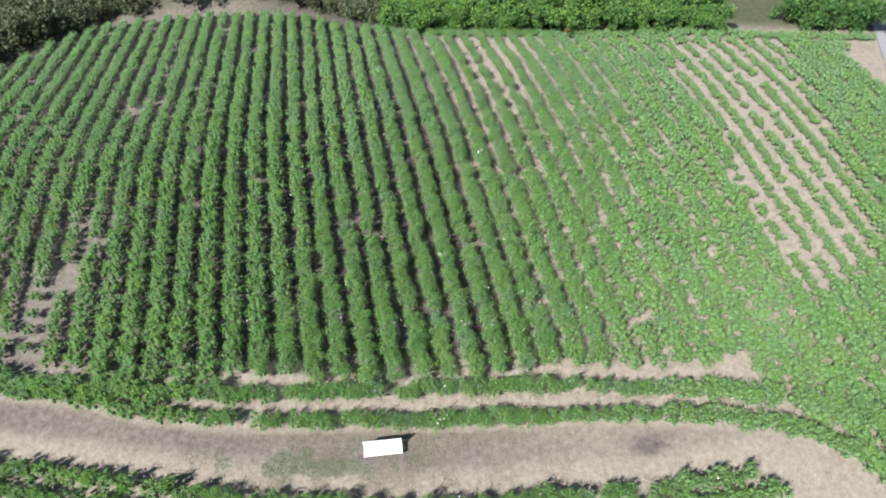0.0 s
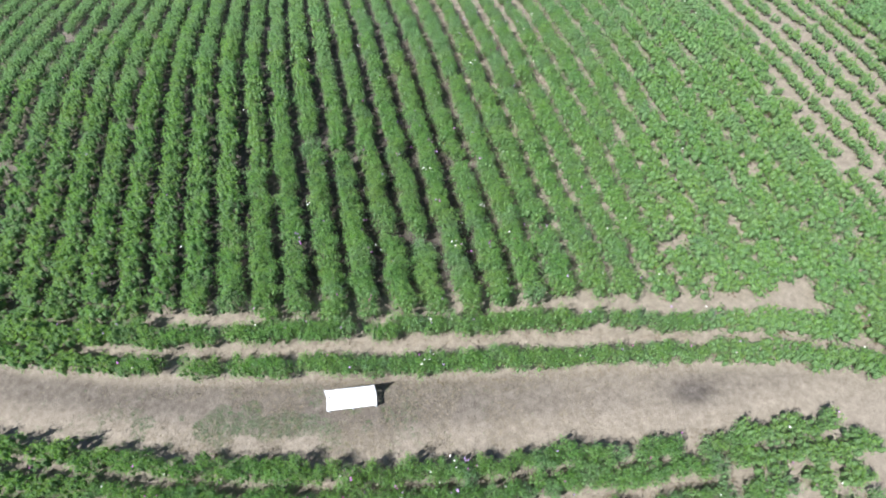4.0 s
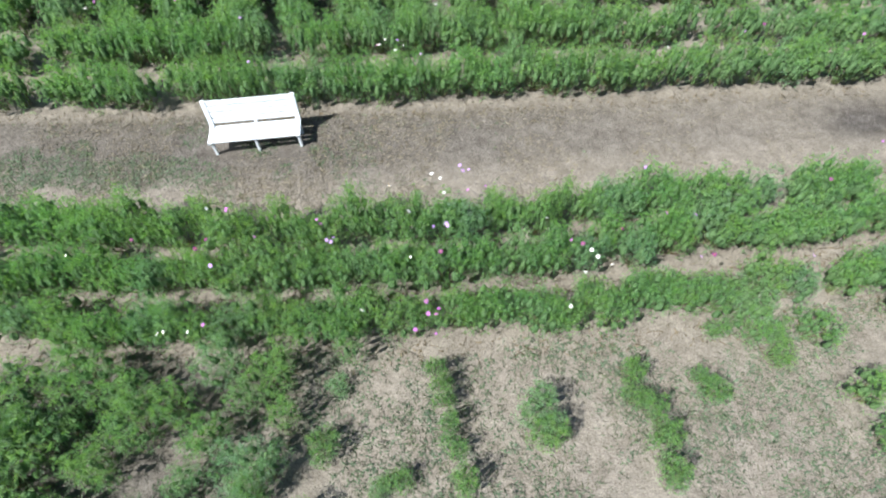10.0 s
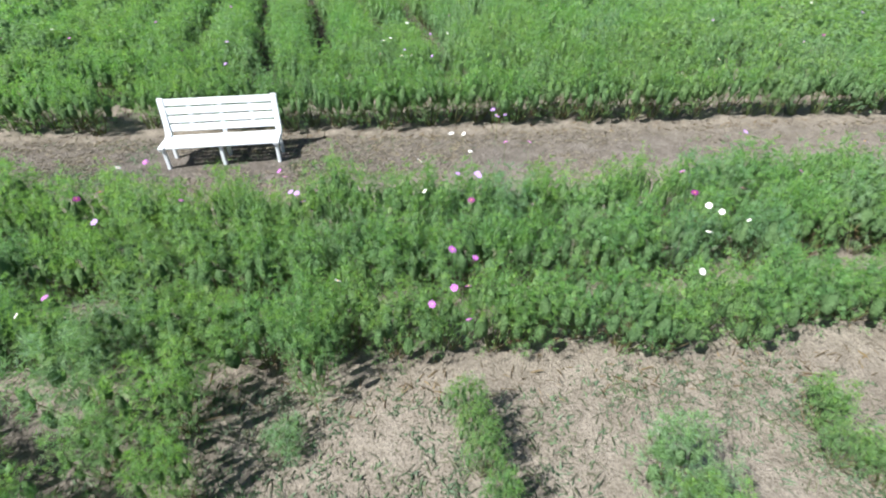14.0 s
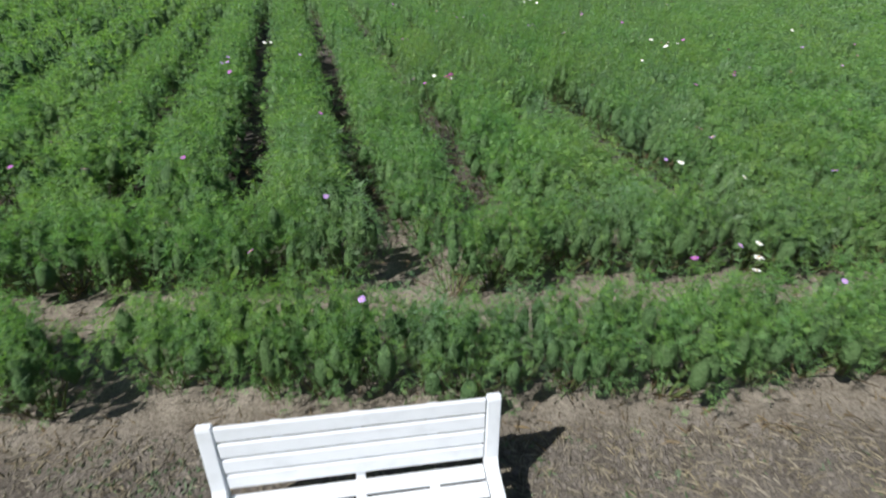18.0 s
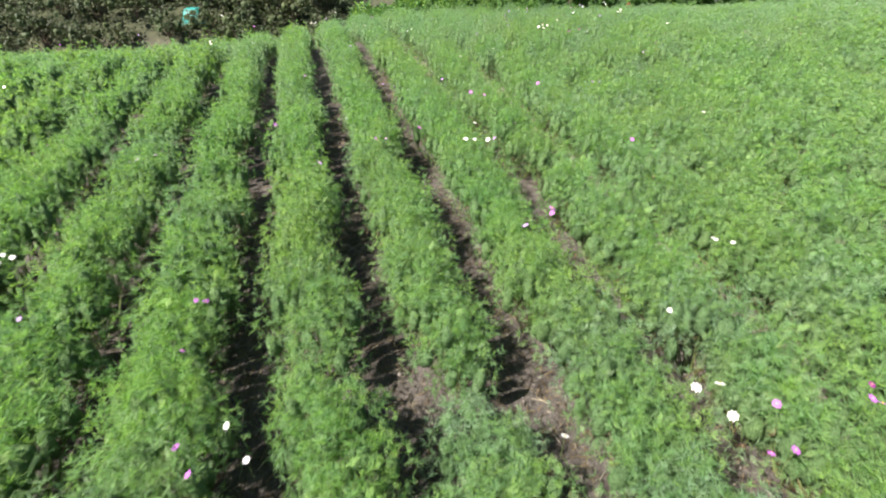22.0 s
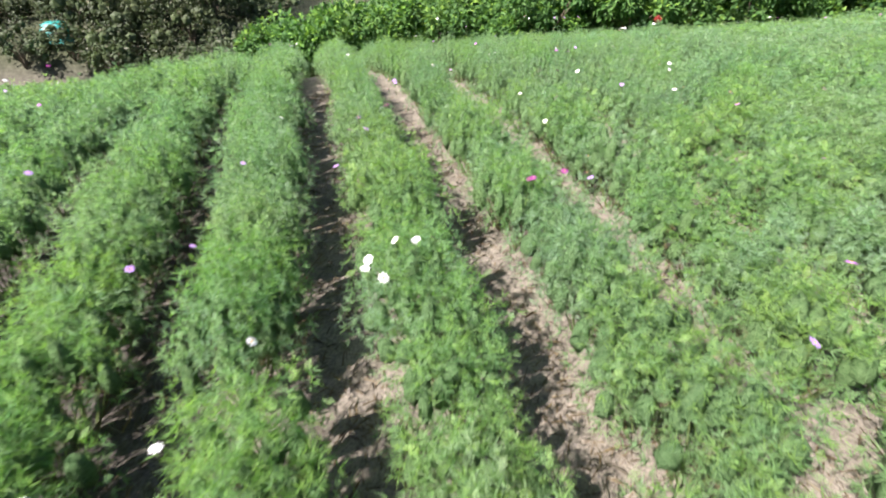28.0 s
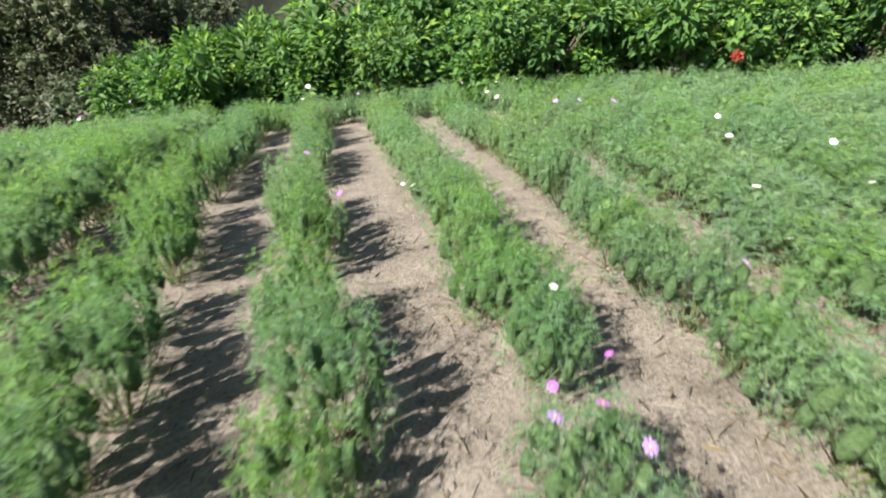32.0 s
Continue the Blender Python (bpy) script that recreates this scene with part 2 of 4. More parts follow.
gv = [(x, y, height(x, y)) for y in gy for x in gx]
nx = len(gx)
gf = [(j * nx + i, j * nx + i + 1, (j + 1) * nx + i + 1, (j + 1) * nx + i) for j in range(len(gy) - 1) for i in range(nx - 1)]

gm, nt, b = material("field_soil")
at = nt.nodes.new("ShaderNodeAttribute")
at.attribute_name = "litter"
at2 = nt.nodes.new("ShaderNodeAttribute")
at2.attribute_name = "scrub"
big, mid_n, fine = noise_tex(nt, 0.35, 3), noise_tex(nt, 3.4, 8, 0.75), noise_tex(nt, 45, 6, 0.7)
sand = ramp(nt, mid_n, [(0.3, (0.172, 0.148, 0.118)), (0.55, (0.268, 0.236, 0.193)), (0.75, (0.345, 0.308, 0.258))])
# litter brown, toned down further to deepen the shade between the rows
brown = ramp(nt, mid_n, [(0.3, (0.05, 0.043, 0.037)), (0.5, (0.098, 0.087, 0.077)), (0.7, (0.16, 0.145, 0.13))])
grain = ramp(nt, fine, [(0.3, (0.42, 0.40, 0.37)), (0.5, (0.95, 0.95, 0.95)), (0.72, (1.35, 1.32, 1.28))])
wet = nt.nodes.new("ShaderNodeMath")
wet.operation = "MULTIPLY_ADD"
nt.links.new(big, wet.inputs[0])
wet.inputs[1].default_value = 0.6
wet2 = nt.nodes.new("ShaderNodeMath")
wet2.operation = "SUBTRACT"
nt.links.new(at.outputs["Fac"], wet.inputs[2])
nt.links.new(wet.outputs[0], wet2.inputs[0])
wet2.inputs[1].default_value = 0.3
wet2.use_clamp = True
soil = mix(nt, wet2.outputs[0], sand, brown)
scrubby = ramp(nt, mid_n, [(0.35, (0.03, 0.042, 0.02)), (0.65, (0.085, 0.095, 0.05))])
soil = mix(nt, at2.outputs["Fac"], soil, scrubby)
nt.links.new(mix(nt, 1.0, soil, grain, "MULTIPLY"), b.inputs["Base Color"])
b.inputs["Roughness"].default_value = 0.95
b.inputs["Specular IOR Level"].default_value = 0.1
hs = nt.nodes.new("ShaderNodeMath")
hs.operation = "ADD"
nt.links.new(fine, hs.inputs[0])
nt.links.new(noise_tex(nt, 12, 4), hs.inputs[1])
bump(nt, b, hs.outputs[0], 0.8, 0.03)

me = mesh_from("ground", gv, gf, [gm], smooth_faces=True)
la, sa = me.attributes.new("litter", "FLOAT", "POINT"), me.attributes.new("scrub", "FLOAT", "POINT")


def litter(x, y):
    p = on_path(x, y)
    lo, hi = bend(ROW_C, x) + 0.5, bend(ROW_B, x) - 0.45
    mid_band = smooth(0.5, 1.4, y - lo) * p * (1 - 0.4 * smooth(-1, 6, x))
    stain = 0.8 * math.exp(-((x - 8.5) / 0.75) ** 2 - ((y - 1.5) / 0.45) ** 2)  # a dark damp patch on the path
    rows = smooth(5.7, 6.5, y) * (1 - smooth(1.8, 4.5, x + 0.195 * (y - 6))) * (1 - sandy(x, y)) * (1 - 0.4 * (1 - smooth(-20, -12, x))) * (1.05 - 1.05 * smooth(18, 23, y) * smooth(-0.5, 2.0, x))
    wild = 0.75 * (1 - smooth(-4.5, -1.2, x + 0.6 * noise.noise((x, y, 8.0)))) * (1 - smooth(-2.7, -2.1, y)) * smooth(-9, -7, y)
    return max(wild, 0.72 * mid_band + stain, rows, 0.0)


la.data.foreach_set("value", [litter(v[0], v[1]) for v in gv])
sa.data.foreach_set("value", [smooth(0.5, 3, v[1] - bend(FIELD_END, v[0])) * 0.9 for v in gv])
tagged(new("ground", me), "sandy brown field soil with dry plant litter", "ground", kind="structure")


# ---- cosmos plants ----
def spray(rng, verts, faces, idx, at, axis, n, length, width, mat):
    """A tuft of n narrow leaflets that fan out from a point about an axis."""
    side = axis.orthogonal().normalized()
    other = axis.cross(side)
    for _ in range(n):
        a = rng.uniform(0, 6.283)
        spread = rng.uniform(0.4, 2.6)
        d = (axis + (side * math.cos(a) + other * math.sin(a)) * spread).normalized()
        l = length * rng.uniform(0.6, 1.15)
        w = d.cross(Vector((rng.uniform(-1, 1), rng.uniform(-1, 1), rng.uniform(-1, 1)))).normalized() * width
        k = len(verts)
        root = at + d * (l * 0.25 * rng.random())
        tip = root + d * l + Vector((0, 0, -0.25 * l * rng.random()))
        verts += [root + w, tip, root - w]
        faces.append((k, k + 1, k + 2))
        idx.append(mat)


def stem(verts, faces, idx, a, b2, r0, r1, mat):
    d = (b2 - a).normalized()
    s = d.orthogonal().normalized()
    o = d.cross(s)
    k = len(verts)
    for p, r in ((a, r0), (b2, r1)):
        for q in range(3):
            c = q * 2.094
            verts.append(p + (s * math.cos(c) + o * math.sin(c)) * r)
    for q in range(3):
        e = (q + 1) % 3
        faces.append((k + q, k + e, k + 3 + e, k + 3 + q))
        idx.append(mat)


def ball(level):
    bm = bmesh.new()
    bmesh.ops.create_icosphere(bm, subdivisions=level, radius=1.0)
    bm.verts.ensure_lookup_table()
    out = [tuple(v.co) for v in bm.verts], [tuple(v.index for v in f.verts) for f in bm.faces]
    bm.free()
    return out


BALLS = {1: ball(1)}


def cosmos_mesh(seed, plumes, fronds, frond, sprays, n, length, width, radius, tall, mats, dry=6, part_of="", fill=0.75, cut=(0.26, 0.38), core=1):
    """A bushy feathery plant: upright plumes of thread-like leaves round close-grown cores in a shade-dark green, on
    several stems.
    """
    rng = random.Random(seed)
    verts, faces, idx = [], [], []
    lobes = []
    for i in range(plumes):
        a = i * 2.4 + rng.uniform(-0.5, 0.5)
        r = radius * 0.70 * math.sqrt((i + 0.3) / plumes) * rng.uniform(0.85, 1.12)
        top = tall * (1.0 - 0.26 * (r / radius) ** 2) * rng.uniform(0.76, 1.08)
        rz = top * rng.uniform(0.41, 0.49)
        lobes.append((Vector((r * math.cos(a), r * math.sin(a), top - rz)), radius * rng.uniform(0.30, 0.42), rz))
        if part_of != "foliage":
            stem(verts, faces, idx, Vector((r * 0.2 * math.cos(a), r * 0.2 * math.sin(a), -0.04)), lobes[-1][0], 0.008, 0.004, 2)
    for i in range(dry):
        a = rng.uniform(0, 6.283)
        foot = Vector((0.1 * math.cos(a), 0.1 * math.sin(a), 0.0))
        top = foot + Vector((rng.uniform(-0.3, 0.3), rng.uniform(-0.3, 0.3), rng.uniform(0.15, 0.45)))
        if part_of != "foliage":
            stem(verts, faces, idx, foot, top, 0.006, 0.003, 3)
    if part_of != "stalk":
        for i in range(sprays):
            c, rr, rz = lobes[i % plumes]
            v = Vector((rng.gauss(0, 1), rng.gauss(0, 1), rng.gauss(0.35, 1))).normalized()
            q = rng.uniform(0.5, 1.0)
            taper = 1.0 - 0.4 * max(0.0, v.z)
            p = c + Vector((v.x * rr * q * taper, v.y * rr * q * taper, v.z * rz * q))
            low = v.z < -0.3
            out = (v + Vector((0, 0, 0.45))).normalized()
            tip = v.z > 0.4 and rng.random() < 0.5
            spray(rng, verts, faces, idx, p, out, n, length, width, 3 if low and rng.random() < 0.2 else 1 if tip else 0)
        for i in range(fronds):  # flat fronds, finely cut
            c, rr, rz = lobes[i % plumes]
            v = Vector((rng.gauss(0, 1), rng.gauss(0, 1), rng.gauss(0.3, 1))).normalized()
            q = rng.uniform(0.5, 0.95)
            taper = 1.0 - 0.4 * max(0.0, v.z)
            p = c + Vector((v.x * rr * q * taper, v.y * rr * q * taper, v.z * rz * q))
            p.z = max(0.06, p.z)
            d = (v + Vector((rng.gauss(0, 0.5), rng.gauss(0, 0.5), 0.6 + rng.gauss(0, 0.4)))).normalized()
            w = d.cross(v + Vector((rng.gauss(0, 0.6), rng.gauss(0, 0.6), rng.gauss(0, 0.6)))).normalized()
            up = w.cross(d)
            l = frond * rng.uniform(0.7, 1.25)
            wd = l * rng.uniform(*cut)
            k = len(verts)
            verts += [p - d * l * 0.3, p + d * l * 0.25 + w * wd - up * l * 0.1, p + d * l * 0.7 - up * l * 0.15, p + d * l * 0.25 - w * wd - up * l * 0.1]
            faces += [(k, k + 1, k + 2), (k, k + 2, k + 3)]
            idx += [6 if v.z > 0.35 and rng.random() < 0.5 else 5] * 2
        for c, rr, rz in lobes:  # the close-grown inside of each plume, its depth shade put into the colour
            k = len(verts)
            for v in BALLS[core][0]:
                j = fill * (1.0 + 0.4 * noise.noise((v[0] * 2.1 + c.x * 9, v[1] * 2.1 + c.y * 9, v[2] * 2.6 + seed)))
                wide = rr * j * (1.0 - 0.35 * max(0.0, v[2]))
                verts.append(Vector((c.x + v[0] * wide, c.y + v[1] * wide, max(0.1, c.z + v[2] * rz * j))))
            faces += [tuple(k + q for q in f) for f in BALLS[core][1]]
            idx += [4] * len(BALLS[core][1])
    me = mesh_from(part_of or "cosmos_plant", verts, faces, mats, idx)
    me.polygons.foreach_set("use_smooth", [i == 4 and sprays > 0 for i in idx])
    return me


G = (leaf_mat, tip_mat, stem_mat, dry_mat, core_shade_mat, frond_mat, frond_tip_mat)
GP = (pale_mat, leaf_mat, stem_mat, dry_mat, core_shade_mat, frond_pale_mat, frond_mat)
NEAR = [cosmos_mesh(10 + i, 13, 230, 0.075, 440, 11, 0.066, 0.0024, 0.50, 1.0, GP if i % 2 else G, 8, "", 0.36, (0.22, 0.32)) for i in range(8)]
MID = [cosmos_mesh(40 + i, 12, 150, 0.085, 250, 9, 0.075, 0.0038, 0.50, 1.0, GP if i % 2 else G, 2, "", 0.38, (0.22, 0.34)) for i in range(6)]
FAR = [cosmos_mesh(70 + i, 8, 40, 0.11, 90, 7, 0.10, 0.0095, 0.54, 1.0, GP if i % 2 else G, 0, "", 0.50, (0.2, 0.3)) for i in range(6)]
SOLO = [[cosmos_mesh(90 + i, 9, 230, 0.08, 420, 11, 0.075, 0.0024, 0.50, 1.0, GP if i == 1 else G, 8, q, 0.28, (0.2, 0.3)) for q in ("foliage", "stalk")] for i in range(3)]
SOLO_FAR = [[cosmos_mesh(94 + i, 9, 100, 0.09, 160, 9, 0.085, 0.0042, 0.50, 1.0, GP if i == 1 else G, 3, q, 0.34, (0.2, 0.3)) for q in ("foliage", "stalk")] for i in range(3)]

# flower heads on wiry stems
def flower_mesh(seed, petal):
    rng = random.Random(seed)
    bm = bmesh.new()
    top = 0.0
    tilt = Matrix.Rotation(rng.uniform(0.15, 0.7), 3, Vector((rng.uniform(-1, 1), rng.uniform(-1, 1), 0)).normalized())
    for i in range(8):
        a = i * math.pi / 4
        pts = [(0.006, 0, 0.0), (0.022, 0.0085, 0.004), (0.040, 0.0075, 0.001), (0.042, 0.0, -0.001), (0.040, -0.0075, 0.001), (0.022, -0.0085, 0.004)]
        vs = [bm.verts.new(tilt @ (Matrix.Rotation(a, 3, "Z") @ Vector(p)) + Vector((0, 0, top))) for p in pts]
        bm.faces.new(vs).material_index = 0
    c = bmesh.ops.create_icosphere(bm, subdivisions=1, radius=0.008, matrix=Matrix.Translation((0, 0, 0.003)))
    for f in {f for v in c["verts"] for f in v.link_faces}:
        f.material_index = 1
    low = [bm.verts.new((0.002 * math.cos(q * 2.094), 0.002 * math.sin(q * 2.094), -0.38)) for q in range(3)]
    up = [bm.verts.new((0.002 * math.cos(q * 2.094), 0.002 * math.sin(q * 2.094), 0)) for q in range(3)]
    for q in range(3):
        bm.faces.new((low[q], low[(q + 1) % 3], up[(q + 1) % 3], up[q])).material_index = 2
    me = bpy.data.meshes.new("flower")
    bm.to_mesh(me)
    bm.free()
    for m in (petal, heart_mat, stem_mat):
        me.materials.append(m)
    return me


WHITE = [flower_mesh(i, white_mat) for i in range(3)]
PINK = [flower_mesh(5 + i, pink_mat) for i in range(3)]
LILAC = [flower_mesh(9 + i, lilac_mat) for i in range(2)]
MAGENTA = [flower_mesh(12 + i, magenta_mat) for i in range(2)]

rng = random.Random(7)


def plant(parent, x, y, size, tall, near):
    kinds = (NEAR, MID, FAR)[near]
    pale = rng.random() < 0.12 + 0.6 * smooth(15, 25, y) + 0.4 * (1 - smooth(-22, -13, x))  # paler, drier plants up the field
    ob = new("cosmos_plant", rng.choice(kinds[1::2] if pale else kinds[0::2]))
    ob.parent = parent
    ob.location = (x, y, height(x, y))
    ob.rotation_euler = (rng.uniform(-0.1, 0.1), rng.uniform(-0.1, 0.1), rng.uniform(0, 6.283))
    s = size * rng.uniform(0.88, 1.12)
    ob.scale = (s, s, tall * rng.uniform(0.9, 1.08))
    return ob


def bloom(parent, x, y, z, kinds=None):
    if kinds is None:
        kinds = rng.choice((WHITE, WHITE, WHITE, PINK, PINK, LILAC, LILAC, LILAC, MAGENTA))
    ob = new("flower", rng.choice(kinds))
    ob.parent = parent
    ob.location = (x, y, z)
    ob.rotation_euler = (0, 0, rng.uniform(0, 6.283))
    k = rng.uniform(0.5, 0.8)
    ob.scale = (k, k, k)
    return ob


def row_thing(label):
    return tagged(new("cosmos_row"), label, "flower row", "rows of cosmos in the field")


def level(x, y):
    """0: seen from close by; 1: some metres off; 2: far."""
    line = -3.0 + 0.32 * max(0.0, y)
    d = abs(x - line)
    if y > 26:
        line = 4.5
        d = abs(x - line)
    if y < 5:
        d = abs(x + 1.2) - 1.8
    return 0 if d < (4.3 if y > 19 else 3.2 if y > 10 else 3.4) else 1 if d < 8.5 else 2


# long rows up the field
for n in range(-34, 28):
    x0 = FIRST_GAP + (n + 0.5) * PITCH
    row = row_thing("thin uneven row of low feathery green cosmos plants on dry soil" if n < -15 else "dense tall row of feathery green cosmos plants with few flowers" if n < 6 else "wide green cosmos row merging with its neighbours")
    y = FRONT + rng.uniform(-0.2, 0.3)
    if x0 < -17.5:
        y = bend(ROW_A, max(-30, x0)) + 1.1
    if x0 > 0:
        y -= 0.2
    if -7 < x0 < 2:
        y -= rng.uniform(0.3, 0.75)
    if x0 > 14:
        y = 5.2 - 1.7 * (x0 - 14)
        y = max(y, -9)
    row.location = (0, 0, 0)
    count = 0
    while True:
        x = row_x(x0, y)
        if y > bend(FIELD_END, x) - 0.5:
            break
        near = level(x, y)
        step = (0.40, 0.42, 0.44)[near]
        over = x0 - max(2.9 + 1.2 * (1 - smooth(7, 10, y)), min(3.8 + 1.1 * (y - 16), 9.4 + 0.4 * (y - 24)))  # past this the rows have grown together
        wide = (1.10, 1.10, 1.06)[near] + 0.14 * (1 - smooth(8, 12, y)) - 0.32 * smooth(20, 25, y) * smooth(0.3, 1.8, x) * (1 - smooth(6, 8, x)) + 0.18 * smooth(-0.5, 0.9, over) + 0.05 * smooth(3, 7, over) + 0.10 * smooth(6, 11, over)
        tall = 1.18 + 0.1 * (1 - smooth(10, 15, y)) * (1 - smooth(3, 8, abs(x0))) - 0.26 * smooth(4, 12, x0) - 0.27 * (1 - smooth(-20, -10, x0)) - 0.12 * smooth(21, 27, y) - 0.12 * smooth(27, 31, y)
        if x0 > 4:
            tall *= rng.uniform(0.82, 1.08)
        skip = 0.03
        if y > 23 and 0.9 < x < 3.2:
            skip = 0.1
        s, bl = sandy(x, y), bare_left(x, y)
        if s > 0.3:
            skip, wide, tall = (max(skip, 0.06), wide, tall) if x < 9 else (0.14, 0.78, tall * 0.72)
        if bl > 0.3:
            skip, wide, tall = 0.22, 0.86, tall * 0.85
        if x0 < -17:
            wide *= 0.95
        if -1.2 < x0 < 0.0 and y < 8.2:
            skip, tall = 0.22, 0.85
        if rng.random() > skip and -48 < x < 30.6:
            plant(row, x + rng.gauss(0, 0.05), y, wide, tall, near)
            if rng.random() < (0.10 if near < 2 else 0.08):
                bloom(row, x + rng.uniform(-0.35, 0.35), y, height(x, y) + tall * rng.uniform(0.95, 1.2))
        y += step * rng.uniform(0.85, 1.15)

# rows along the path
for line, x_from, x_to, wide, tall, label in (
    (HEAD, -5, 34, 0.95, 0.7, "green cosmos row across the far head of the field"),
    (ROW_A, -30, 21, 1.06, 1.16, "low green cosmos row curving along the head of the field"),
    (ROW_B, -30, 17.8, 1.0, 1.12, "low green cosmos row edging the bare path behind the bench"),
    (ROW_C, -30, 12.6, 0.92, 1.1, "feathery green cosmos row edging the path with pink and white flowers"),
    (ROW_D, -30, 13.6, 0.93, 1.04, "feathery green cosmos row with pink and white flowers"),
    (ROW_E, -30, 13, 0.86, 0.92, "uneven feathery green cosmos row beside bare cracked soil"),
):
    row = row_thing(label)
    x = x_from
    while x < x_to:
        y = bend(line, x)
        near = level(x, y)
        gap = (line is ROW_B and (-10.0 < x < -9.0 or 5.15 < x < 5.35)) or (line is ROW_E and (x > 8 and rng.random() < 0.4))
        if not gap and rng.random() > 0.03:
            plant(row, x, y + rng.gauss(0, 0.09), rng.uniform(0.86, 1.1) * wide * (1 + 0.16 * smooth(8, 12, x) * (line is ROW_A or line is ROW_B)), tall, near)
            if rng.random() < 0.22:
                bloom(row, x, y + rng.uniform(-0.35, 0.35), height(x, y) + tall * rng.uniform(0.9, 1.2))
        x += (0.38, 0.42, 0.44)[near] * rng.uniform(0.85, 1.15)

